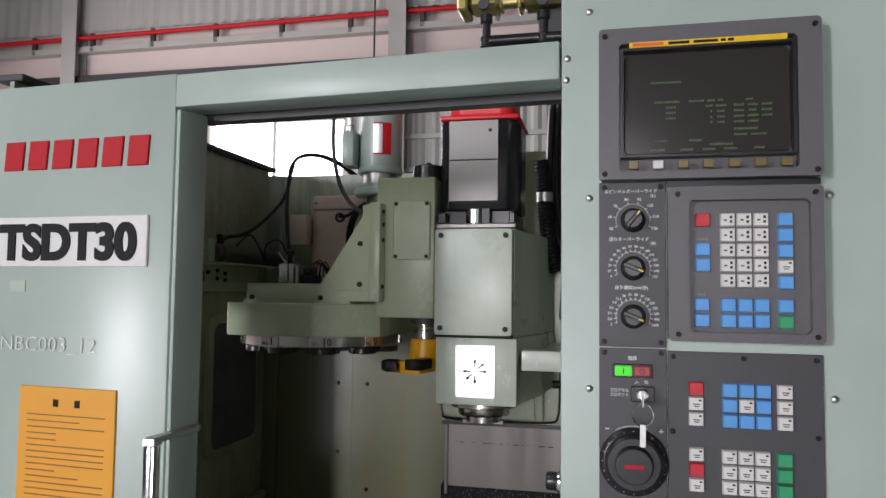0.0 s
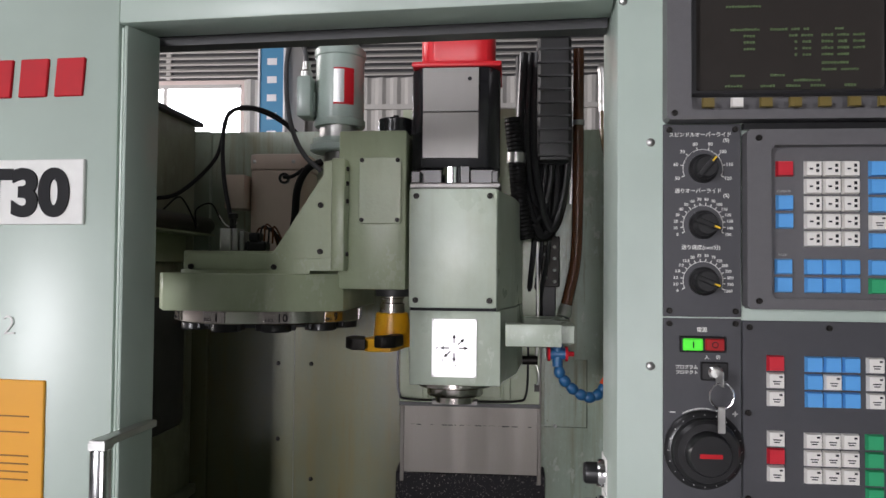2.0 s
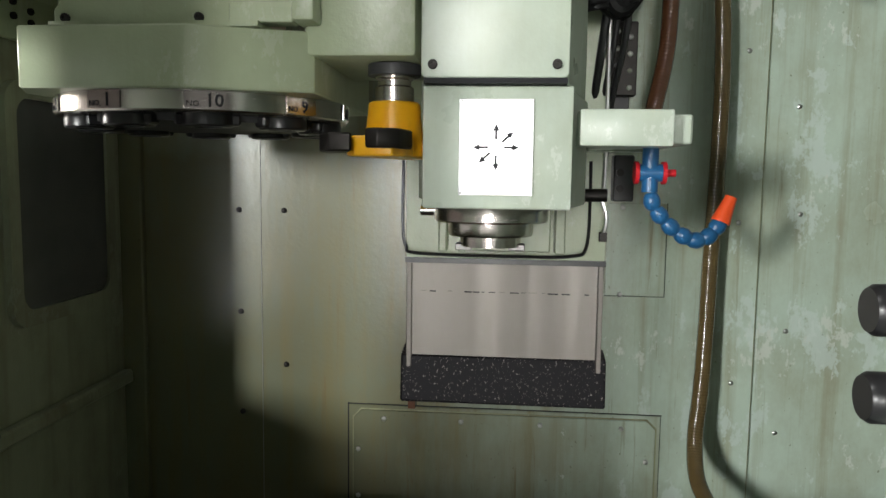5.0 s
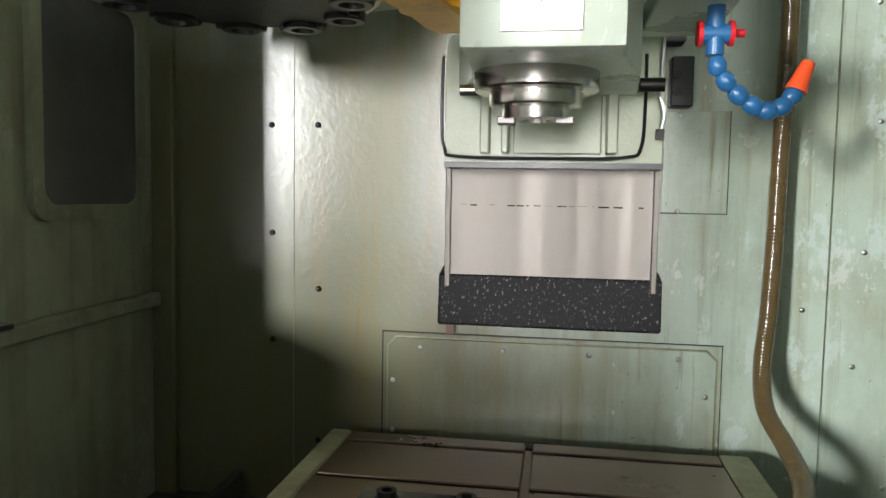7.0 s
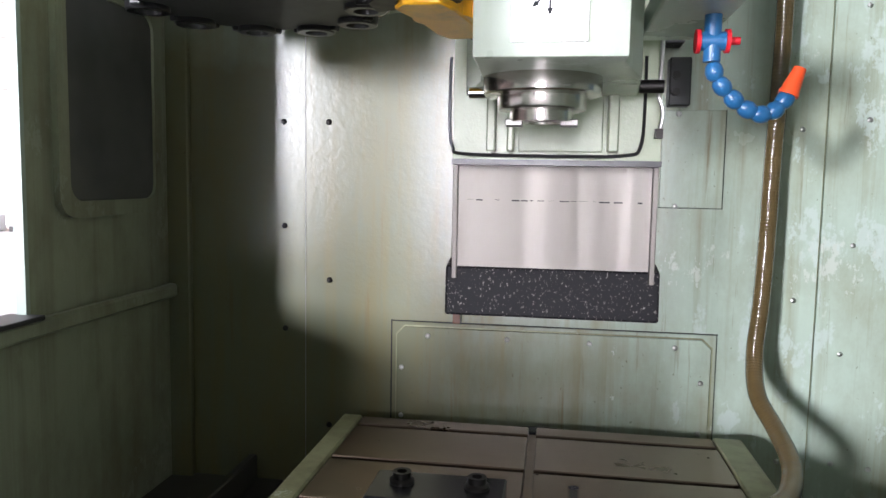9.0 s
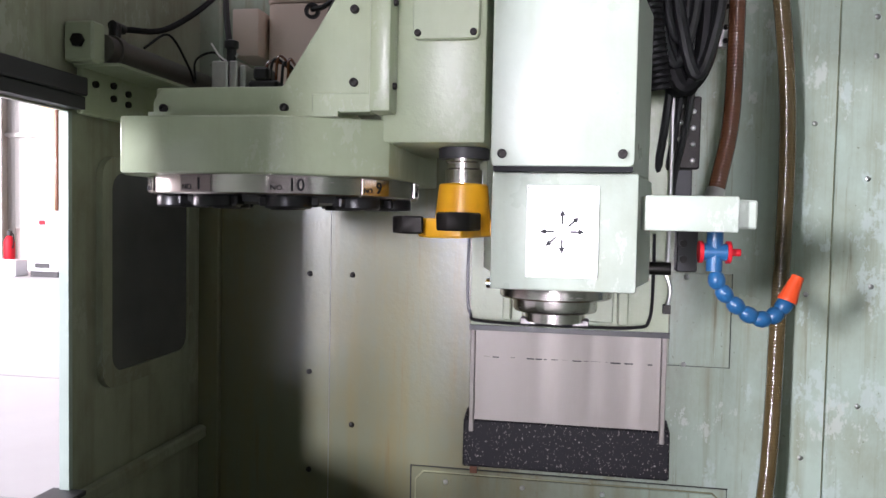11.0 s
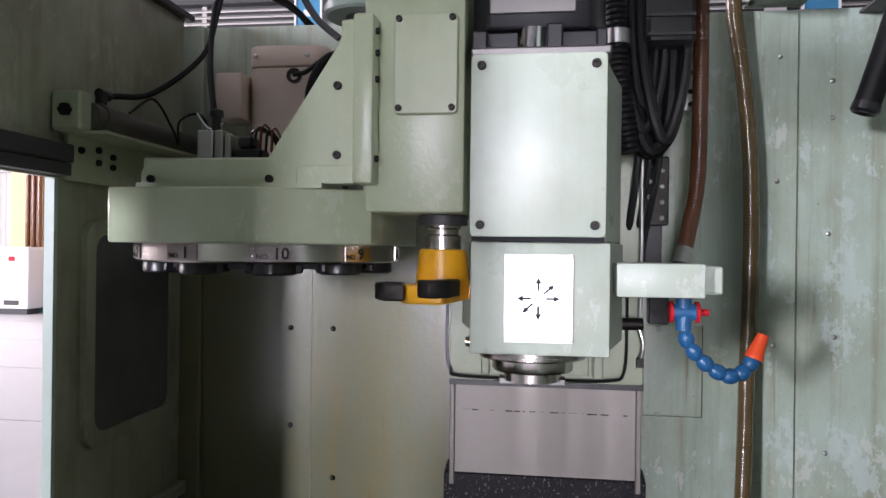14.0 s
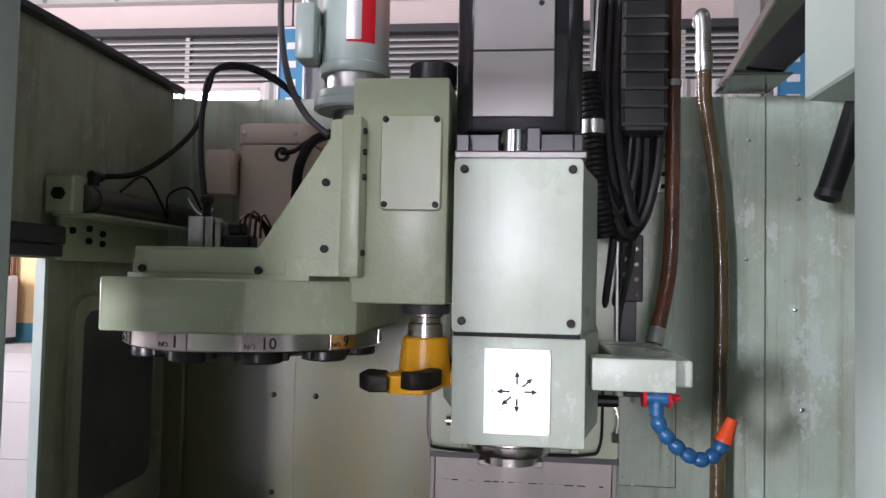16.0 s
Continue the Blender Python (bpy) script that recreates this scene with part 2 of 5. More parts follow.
nt_.links.new(ramp(nt_, noise_tex(nt_, 6, 3), [(0.3, (0.09, 0.092, 0.094)), (0.8, (0.15, 0.15, 0.15))]), b_.inputs["Base Color"])
M["smoke"] = m_
m_, nt_, b_ = mat("chip_strewn_rubber", 0.5)
sp = noise_tex(nt_, 320, 3, (1, 1, 0.6), 0.7)
nt_.links.new(ramp(nt_, sp, [(0.62, (0.008, 0.0065, 0.010)), (0.66, (0.42, 0.38, 0.36))]), b_.inputs["Base Color"])
bump(nt_, b_, sp, 0.3, 0.001)
b_.inputs["Specular IOR Level"].default_value = 0.2
M["wiper"] = m_

# ---- mesh helpers ----
OFF = {}


def thing(name, base, label, category, group="", kind=""):
    ob = new(name)
    ob.location = base
    ob.empty_display_size = 0.02
    OFF[ob] = Vector(base)
    return tagged(ob, label, category, group, kind)


def finish(bm, m, name, smooth=True):
    me = bpy.data.meshes.new(name)
    bmesh.ops.recalc_face_normals(bm, faces=bm.faces)
    bm.to_mesh(me)
    bm.free()
    me.materials.append(m)
    if smooth:
        me.shade_smooth()
        me.set_sharp_from_angle(angle=radians(35))
    return me


def part(name, bm, m, parent, label=""):
    """Links a bmesh in world coordinates as one mesh under a thing or a part."""
    off = OFF[parent]
    bmesh.ops.translate(bm, verts=bm.verts, vec=-off)
    ob = new(name, finish(bm, m, name))
    ob.parent = parent
    OFF[ob] = off
    if label:
        ob["label"] = label
    return ob


def structure(name, bm, m, label, category):
    c = sum((v.co for v in bm.verts), Vector()) / max(1, len(bm.verts))
    c.z = min(v.co.z for v in bm.verts)
    bmesh.ops.translate(bm, verts=bm.verts, vec=-c)
    ob = new(name, finish(bm, m, name))
    ob.location = c
    OFF[ob] = c
    return tagged(ob, label, category, "", "structure")


def piece(name, me, parent, at, turn=None):
    """One more object on a shared mesh, under a thing or part, at a place in the world."""
    ob = new(name, me)
    ob.parent = parent
    ob.matrix_basis = Matrix.Translation(Vector(at) - OFF[parent]) @ (turn or Matrix.Identity(4))
    OFF[ob] = OFF[parent]
    return ob


def B(*boxes, bev=0.0, seg=1):
    """Boxes (x0, x1, y0, y1, z0, z1), bevelled, in one bmesh."""
    out = bmesh.new()
    for x0, x1, y0, y1, z0, z1 in boxes:
        r = bmesh.ops.create_cube(out, size=1)
        vs = r["verts"]
        bmesh.ops.scale(out, verts=vs, vec=(x1 - x0, y1 - y0, z1 - z0))
        bmesh.ops.translate(out, verts=vs, vec=((x0 + x1) / 2, (y0 + y1) / 2, (z0 + z1) / 2))
    if bev:
        bmesh.ops.bevel(out, geom=list(out.edges), offset=bev, segments=seg, profile=0.5, affect="EDGES", clamp_overlap=True)
    return out


def join(*bms):
    out = bmesh.new()
    for b in bms:
        me = bpy.data.meshes.new("tmp")
        b.to_mesh(me)
        b.free()
        out.from_mesh(me)
        bpy.data.meshes.remove(me)
    return out


def prism(outline, axis, a, b, bev=0.0, seg=1):
    """An outline of (u, v) drawn out along x, y or z from a to b."""
    put = {"x": lambda u, v, w: (w, u, v), "y": lambda u, v, w: (u, w, v), "z": lambda u, v, w: (u, v, w)}[axis]
    bm = bmesh.new()
    lo = [bm.verts.new(put(u, v, a)) for u, v in outline]
    hi = [bm.verts.new(put(u, v, b)) for u, v in outline]
    bm.faces.new(lo)
    bm.faces.new(hi)
    n = len(lo)
    for i in range(n):
        bm.faces.new((lo[i], lo[(i + 1) % n], hi[(i + 1) % n], hi[i]))
    bmesh.ops.recalc_face_normals(bm, faces=bm.faces)
    if bev:
        bmesh.ops.bevel(bm, geom=list(bm.edges), offset=bev, segments=seg, profile=0.5, affect="EDGES", clamp_overlap=True)
    return bm


def rounded(u0, u1, v0, v1, r, n=5):
    """The outline of a rectangle with rounded corners."""
    pts = []
    for cx, cy, a0 in ((u1 - r, v1 - r, 0), (u0 + r, v1 - r, 90), (u0 + r, v0 + r, 180), (u1 - r, v0 + r, 270)):
        for i in range(n + 1):
            a = radians(a0 + 90 * i / n)
            pts.append((cx + r * math.cos(a), cy + r * math.sin(a)))
    return pts


def ring(outer, inner, axis, a, b):
    """A frame between two outlines of the same count, drawn out along an axis."""
    put = {"x": lambda u, v, w: (w, u, v), "y": lambda u, v, w: (u, w, v), "z": lambda u, v, w: (u, v, w)}[axis]
    bm = bmesh.new()
    rows = [[bm.verts.new(put(u, v, w)) for u, v in o] for o, w in ((outer, a), (outer, b), (inner, b), (inner, a))]
    n = len(outer)
    for k in range(4):
        p, q = rows[k], rows[(k + 1) % 4]
        for i in range(n):
            bm.faces.new((p[i], p[(i + 1) % n], q[(i + 1) % n], q[i]))
    return bm


def lathe(profile, at, axis=(0, 0, 1), seg=32):
    """Turns (radius, height) about an axis from a foot point."""
    bm = bmesh.new()
    rot = Vector((0, 0, 1)).rotation_difference(Vector(axis)).to_matrix()
    at = Vector(at)
    rows = []
    for r, h in profile:
        if r < 1e-6:
            rows.append([bm.verts.new(at + rot @ Vector((0, 0, h)))])
        else:
            rows.append([bm.verts.new(at + rot @ Vector((r * math.cos(2 * math.pi * i / seg), r * math.sin(2 * math.pi * i / seg), h))) for i in range(seg)])
    for p, q in zip(rows, rows[1:]):
        for i in range(seg):
            j = (i + 1) % seg
            if len(p) == 1 and len(q) == 1:
                continue
            if len(p) == 1:
                bm.faces.new((p[0], q[j], q[i]))
            elif len(q) == 1:
                bm.faces.new((p[i], p[j], q[0]))
            else:
                bm.faces.new((p[i], p[j], q[j], q[i]))
    for row, flip in ((rows[0], True), (rows[-1], False)):
        if len(row) > 1:
            bm.faces.new(row[::-1] if flip else row)
    return bm


def rod(a, b, r, seg=16):
    a, b = Vector(a), Vector(b)
    return lathe([(r, 0), (r, (b - a).length)], a, (b - a).normalized(), seg)


def spline(pts, per=8):
    """A smooth line through the points."""
    p = [Vector(q) for q in pts]
    p = [2 * p[0] - p[1]] + p + [2 * p[-1] - p[-2]]
    out = []
    for i in range(1, len(p) - 2):
        for k in range(per):
            t = k / per
            a, b, c, d = p[i - 1], p[i], p[i + 1], p[i + 2]
            out.append(0.5 * ((2 * b) + (c - a) * t + (2 * a - 5 * b + 4 * c - d) * t * t + (3 * b - a - 3 * c + d) * t ** 3))
    out.append(p[-2])
    return out


def tube(pts, r, seg=10, per=8, ribs=0.0, pitch=0.006):
    """A pipe along a smooth line; ribs: how far its hoops stand out."""
    line = spline(pts, per)
    if ribs:
        fine, step = [line[0]], pitch / 4
        for a, b in zip(line, line[1:]):
            n = max(1, round((b - a).length / step))
            fine += [a.lerp(b, (k + 1) / n) for k in range(n)]
        line = fine
    bm = bmesh.new()
    rows = []
    up = Vector((0.31, 0.9, 0.2)).normalized()
    for i, c in enumerate(line):
        d = (line[min(i + 1, len(line) - 1)] - line[max(i - 1, 0)]).normalized()
        s = d.cross(up).normalized()
        up = s.cross(d).normalized()
        rr = r + (ribs if ribs and i % 4 == 0 else 0)
        rows.append([bm.verts.new(c + rr * (math.cos(2 * math.pi * k / seg) * s + math.sin(2 * math.pi * k / seg) * up)) for k in range(seg)])
    for p, q in zip(rows, rows[1:]):
        for k in range(seg):
            bm.faces.new((p[k], p[(k + 1) % seg], q[(k + 1) % seg], q[k]))
    bm.faces.new(rows[0][::-1])
    bm.faces.new(rows[-1])
    return bm


def socket_bolt(r=0.004, h=0.004):
    """A socket head cap screw that stands out towards -y."""
    return finish(lathe([(r, 0), (r, h * 0.8), (r * 0.85, h), (r * 0.5, h), (r * 0.45, h * 0.45), (0, h * 0.45)], (0, 0, 0), (0, -1, 0), 14), M["bolt"], "bolt")


def dome_bolt(r=0.0042, h=0.0028, m=None):
    """A low round-headed screw that stands out towards -y."""
    return finish(lathe([(r, 0), (r * 0.92, h * 0.5), (r * 0.6, h * 0.9), (0, h)], (0, 0, 0), (0, -1, 0), 12), m or M["zinc"], "screw")


def lettering(text, size, depth, m, bold=0.0, fine=2):
    """The mesh of a word in the built-in font, standing in the xz plane and facing -y, its left foot at the origin."""
    cu = bpy.data.curves.new("word", "FONT")
    cu.body, cu.size, cu.extrude, cu.offset, cu.resolution_u = text, size, depth / 2, bold, fine
    ob = bpy.data.objects.new("word", cu)
    me = bpy.data.meshes.new_from_object(ob)
    me.transform(Matrix.Rotation(radians(90), 4, "X"))
    bpy.data.objects.remove(ob)
    me.materials.clear()
    me.materials.append(m)
    return me


BOLT, BOLT_S, SCREW = socket_bolt(0.0048, 0.005), socket_bolt(0.0038, 0.004), dome_bolt()
BOLT_P = socket_bolt(0.0028, 0.003)
RUSTY = dome_bolt(0.005, 0.0032, M["bolt"])

# ---- hall ----
structure("floor", B((-22, 12, -12, 16.2, -0.2, 0.0)), M["floor"], "pale worn concrete hall floor with joints", "floor")
structure("wall_north", join(B((-22, -9.3, 16, 16.3, 0, 11)), B((-5.9, 12, 16, 16.3, 0, 11)), B((-9.3, -5.9, 16, 16.3, 0, 3.2)), B((-9.3, -5.9, 16, 16.3, 5.6, 11))), M["hall"], "pale pinkish plastered hall wall with a window", "wall")
# east and south walls and roof stay out of view and damp bounced light
structure("wall_east", B((12, 12.3, -12, 16.3, 0, 11)), M["gloom"], "unseen hall side wall, dark grey to curb bounced light", "wall")
structure("wall_west", join(B((-22.3, -22, -12, 16.3, 0, 11)),), M["hall"], "pale plastered hall side wall", "wall")
structure("wall_south", join(B((-22.3, -9.0, -12.3, -12, 0, 11)), B((-7.6, -1.8, -12.3, -12, 0, 11)), B((0.2, 12.3, -12.3, -12, 0, 11)), B((-9.0, -7.6, -12.3, -12, 0, 1.8)), B((-9.0, -7.6, -12.3, -12, 4.2, 11)), B((-1.8, 0.2, -12.3, -12, 4.0, 11))), M["gloom"], "unseen hall wall with a tall open gate and a window, dark grey to curb bounced light", "wall")
structure("ceiling", B((-22.3, 12.3, -12.3, 16.3, 11, 11.2)), M["gloom"], "unseen hall roof, dark grey to curb bounced light", "ceiling")
structure("backdrop", B((-9.8, -5.4, 16.9, 16.95, 2.8, 6.0)), M["daylight"], "bright overcast daylight outside the window", "backdrop")
structure("backdrop_gate", B((-10.6, 1.6, -12.9, -12.85, 0, 5.4)), M["daygate"], "bright daylight outside the open gate", "backdrop")

w1 = thing("window_1", (-7.6, 15.98, 3.2), "wide hall window with thin steel bars", "window", "", "structure")
part("window_frame", B((-9.3, -5.9, 15.96, 16.02, 3.2, 3.28), (-9.3, -5.9, 15.96, 16.02, 5.52, 5.6), (-7.64, -7.56, 15.96, 16.02, 3.28, 5.52)), M["clad"], w1)

# corrugated cladding above the pipe
bm = bmesh.new()
n = 420
row = []
for i in range(n + 1):
    x = -22 + 34 * i / n
    y = 15.9 - (0.05 if i % 4 in (1, 2) else 0.0)
    row.append((bm.verts.new((x, y, 8.0)), bm.verts.new((x, y, 10.9))))
for a, b in zip(row, row[1:]):
    bm.faces.new((a[0], b[0], b[1], a[1]))
for i in range(n):
    x = -22 + 34 * i / n
    if -9.4 < x < -5.85:
        continue
    y = [15.98 - (0.05 if k % 4 in (1, 2) else 0.0) for k in (i, i + 1)]
    v = [bm.verts.new(q) for q in ((x, y[0], 1.0), (x + 34 / n, y[1], 1.0), (x + 34 / n, y[1], 5.7), (x, y[0], 5.7))]
    bm.faces.new(v)
for z in (3.1, 4.25, 5.0):
    bm = join(bm, B((-22, -9.35, 15.86, 15.94, z, z + 0.1), (-5.85, 12, 15.86, 15.94, z, z + 0.1)))
structure("trim_cladding", bm, M["clad"], "grey corrugated metal cladding high on the hall wall", "cladding")

lv = thing("ventilation_louvre", (-3, 15.9, 5.75), "long dark slatted ventilation louvre under a steel lintel", "louvre")
part("lintel", B((-14, 12, 15.7, 15.98, 6.68, 6.85), bev=0.01), M["dark"], lv)
part("backing", B((-14, 12, 15.94, 15.98, 5.7, 6.68)), M["dark"], lv)
slat = finish(B((-13, 13, -0.05, 0.05, -0.018, 0.018)), M["clad"], "slat")
for i in range(7):
    piece("slat", slat, lv, (-1, 15.86, 5.76 + 0.135 * i), Matrix.Rotation(radians(35), 4, "X"))
post = finish(B((-0.05, 0.05, -0.06, 0.0, 0, 0.98)), M["clad"], "post")
for i in range(13):
    piece("post", post, lv, (-13.8 + 2.1 * i, 15.94, 5.7))

pp = thing("red_pipe", (-5, 15.7, 7.8), "red fire water pipe clipped along the hall wall", "pipe")
part("run", rod((-22, 15.72, 7.75), (12, 15.72, 7.95), 0.055, 12), M["redprint"], pp)
part("gutter", B((-22, 12, 15.75, 15.98, 7.45, 7.6)), M["clad"], pp)
clip = finish(B((-0.05, 0.05, -0.1, 0.0, -0.35, 0.1)), M["dark"], "bracket")
for i in range(20):
    piece("bracket", clip, pp, (-21 + 1.7 * i, 15.85, 7.8 + 0.004 * i))

col = None
for i, x in enumerate((-13.0, -4.52, 4.2)):
    c = thing("steel_column", (x, 15.7, 0), "grey steel column against the hall wall", "column", "hall columns")
    part("flange", B((x - 0.2, x + 0.2, 15.55, 15.58, 0, 10.9), (x - 0.2, x + 0.2, 15.95, 15.98, 0, 10.9)), M["clad"], c)
    part("web", B((x - 0.015, x + 0.015, 15.58, 15.95, 0, 10.9)), M["clad"], c)

for x, w in ((-4.93, 0.5), (4.9, 0.6)):
    sg = thing("blue_sign", (x, 15.2, 4.0), "tall blue hanging sign with pale lettering bars", "sign", "hanging signs")
    part("board", B((x - w / 2, x + w / 2, 15.2, 15.24, 4.0, 6.6), bev=0.006), M["signblue"], sg)
    part("rim", ring(rounded(x - w / 2 - 0.04, x + w / 2 + 0.04, 3.96, 6.64, 0.02), rounded(x - w / 2, x + w / 2, 4.0, 6.6, 0.02), "y", 15.17, 15.26), M["cabinet"], sg)
    bar = finish(B((-w * 0.2, w * 0.2, -0.006, 0, -0.07, 0.07)), M["cabinet"], "bar")
    for k in range(6):
        piece("bar", bar, sg, (x, 15.2, 4.35 + 0.38 * k))
    part("hanger", rod((x, 15.22, 6.6), (x, 15.22, 11.0), 0.02), M["dark"], sg)

# far corner of the hall seen through the side opening
oc = thing("ochre_pilaster", (-11.0, 15.8, 0), "ochre painted wall pilaster with a teal base", "pilaster")
part("upper", B((-11.85, -10.2, 15.6, 15.95, 0.4, 4.2)), M["ochre"], oc)
part("base", B((-11.85, -10.2, 15.59, 15.95, 0.0, 0.4)), M["tealpaint"], oc)
cb = thing("cabinet", (-11.17, 15.0, 0), "pale grey upright electrical cabinet with a red mark", "cabinet")
part("body", B((-11.55, -10.8, 14.8, 15.3, 0.12, 1.42), bev=0.02), M["cabinet"], cb)
part("plinth", B((-11.5, -10.85, 14.85, 15.25, 0.0, 0.12)), M["dark"], cb)
part("grille", B((-11.35, -11.0, 14.79, 14.81, 0.2, 0.3), bev=0.004), M["dark"], cb)
part("mark", B((-11.25, -11.1, 14.795, 14.805, 1.12, 1.22)), M["redprint"], cb)
ex = thing("fire_extinguisher", (-12.05, 14.9, 0), "red fire extinguisher on a low stand by the wall", "fire extinguisher")
part("cylinder", lathe([(0.1, 0.36), (0.11, 0.38), (0.11, 0.74), (0.07, 0.84), (0.03, 0.87)], (-12.05, 14.9, 0)), M["redprint"], ex)
part("valve", B((-12.09, -12.01, 14.86, 14.94, 0.87, 0.98), bev=0.01), M["dark"], ex)
part("hose", tube([(-12.0, 14.88, 0.92), (-11.92, 14.85, 0.9), (-11.9, 14.85, 0.75), (-11.93, 14.85, 0.6)], 0.015, 8), M["rubber"], ex)
part("stand", B((-12.35, -11.75, 14.7, 15.1, 0.0, 0.36), bev=0.02), M["cabinet"], ex)
pc = thing("pipe_cluster", (-11.1, 15.4, 0), "bundle of brown conduits running up the wall", "conduit")
for k in range(3):
    part("conduit", rod((-11.35 + 0.14 * k, 15.5, 0.4), (-11.35 + 0.14 * k, 15.5, 4.2), 0.05, 10), M["copper"], pc)
jt = thing("floor_joint", (-8, 8, 0.0), "saw-cut joints in the concrete floor", "floor joint", "", "structure")
for k in range(5):
    part("joint", B((-14, -2, 4.0 + 2.4 * k, 4.02 + 2.4 * k, 0.001, 0.004)), M["grey"], jt)

# ---- machine: fixed front, turned a little ----
A4 = radians(-4.0)
FT = Matrix.Translation((0.074, 1.103, 0)) @ Matrix.Rotation(A4, 4, "Z")


def front(bm):
    bm.transform(FT)
    return bm


def fpos(u, d, z):
    return FT @ Vector((u, d, z))


FR = Matrix.Rotation(A4, 4, "Z")
fp = thing("front_panel", fpos(-0.86, 0.02, 0), "large sage green sheet metal front panel of the machine", "machine panel")
part("sheet", front(join(B((-0.872, -0.5235, 0.0, 0.03, 0.06, 1.865), bev=0.003, seg=2))), M["front"], fp)
part("side_return", front(B((-0.872, -0.86, 0.03, 0.05, 0.06, 1.865))), M["front"], fp)
part("edge_strip", front(B((-0.5232, -0.5205, 0.004, 0.03, 0.06, 1.8145))), M["frame"], fp)

hd = thing("door_header", fpos(-0.26, 0.02, 1.817), "sage green beam over the machine's door opening", "machine beam")
part("beam", front(B((-0.5225, -0.001, -0.002, 0.05, 1.8175, 1.8625), bev=0.002, seg=2)), M["frame"], hd)
part("door_track", front(B((-0.52, -0.004, 0.052, 0.075, 1.808, 1.85))), M["dark"], hd, "dark sliding door track")

sd = thing("sliding_door", fpos(-0.5, 0.04, 0.06), "sage green sliding door edge with chrome pull handle, pushed open", "door")
part("edge_post", prism([(-0.437, 1.13), (-0.433, 1.128), (-0.419, 1.173), (-0.424, 1.18), (-0.45, 1.18), (-0.452, 1.16)], "z", 0.75, 1.812, 0.001), M["frame"], sd)
part("leaf", front(B((-0.86, -0.53, 0.038, 0.052, 0.75, 1.81))), M["frame"], sd)
hn = part("handle", join(B((-0.431, -0.414, 1.068, 1.084, 1.05, 1.379), bev=0.004, seg=2)), M["chrome"], sd, "polished chrome pull handle")
part("bracket", join(prism([(-0.431, 1.068), (-0.414, 1.068), (-0.412, 1.17), (-0.424, 1.17)], "z", 1.3795, 1.387, 0.001), B((-0.431, -0.414, 1.0675, 1.0845, 1.377, 1.384))), M["zinc"], hn)

# name letters as plain red blocks, the model plate, chalk marks, the notice
nm = thing("maker_mark", fpos(-0.69, -0.002, 1.74), "row of six bold red blocks on the front panel", "lettering")
for k in range(6):
    u = -0.816 + 0.0435 * k
    part("letter_block", front(prism([(u, 1.740), (u + 0.034, 1.740), (u + 0.037, 1.782), (u + 0.003, 1.782)], "y", -0.003, 0.001, 0.001)), M["redprint"], nm)
mp_ = thing("model_plate", fpos(-0.69, -0.002, 1.6), "white plate with bold black model letters", "plate")
part("plate", front(B((-0.826, -0.559, -0.004, 0.001, 1.600, 1.671), bev=0.001)), M["white"], mp_)
word = lettering("TSDT30", 0.068, 0.002, M["ink"], 0.0032, 8)
xs = [v.co.x for v in word.vertices]
word.transform(Matrix.Diagonal((0.240 / (max(xs) - min(xs)), 1, 1, 1)))
piece("model_letters", word, mp_, fpos(-0.813, -0.005, 1.6115), FR)
st = thing("sticker", fpos(-0.782, -0.001, 1.564), "small faded pale sticker on the front panel", "sticker")
part("sheet", front(B((-0.796, -0.768, -0.0012, 0.0, 1.564, 1.580))), M["head"], st)
cm = thing("chalk_mark", fpos(-0.72, -0.001, 1.48), "white hand-chalked inventory mark", "marking")
word = lettering("ANBC003_12", 0.03, 0.0006, M["white"], -0.0004)
xs = [v.co.x for v in word.vertices]
word.transform(Matrix.Diagonal((0.192 / (max(xs) - min(xs)), 1, 1, 1)))
piece("chalk_letters", word, cm, fpos(-0.832, -0.0015, 1.48), FR)
nt0 = thing("notice", fpos(-0.684, -0.002, 1.22), "orange caution notice with lines of black print", "notice")
part("sheet", front(B((-0.767, -0.601, -0.003, 0.001, 1.20, 1.431), bev=0.001)), M["orangepaper"], nt0)
for u in (-0.706, -0.669):
    part("heading", front(B((u, u + 0.008, -0.0042, -0.003, 1.404, 1.414))), M["ink"], nt0)
random.seed(4)
for k in range(22):
    z = 1.392 - 0.0085 * k
    w = random.choice((0.132, 0.132, 0.09, 0.05))
    part("print_line", front(B((-0.75, -0.75 + w, -0.0042, -0.003, z - 0.0006, z + 0.0006))), M["noticeprint"], nt0)

# lower front under the opening
structure("wall_front_apron", front(B((-0.52, 0.0, 0.0, 0.03, 0.06, 0.97), bev=0.003)), M["front"], "sage green lower front panel under the door opening", "machine panel")

# ---- machine: control column ----
cc = thing("control_column", (0.42, 1.17, 0), "sage green control column beside the door opening", "machine column")
part("body", B((0.0755, 0.80, 1.1, 1.2, 0.06, 2.06), bev=0.003, seg=2), M["frame"], cc)
part("rear_box", B((0.112, 0.80, 1.202, 1.374, 1.70, 2.06), bev=0.002), M["frame"], cc)
for x, z in ((0.107, 1.465), (0.107, 1.678), (0.082, 1.840), (0.081, 1.815), (0.107, 1.893), (0.356, 1.677), (0.357, 1.464), (0.352, 1.9)):
    piece("screw", SCREW, cc, (x, 1.1, z))
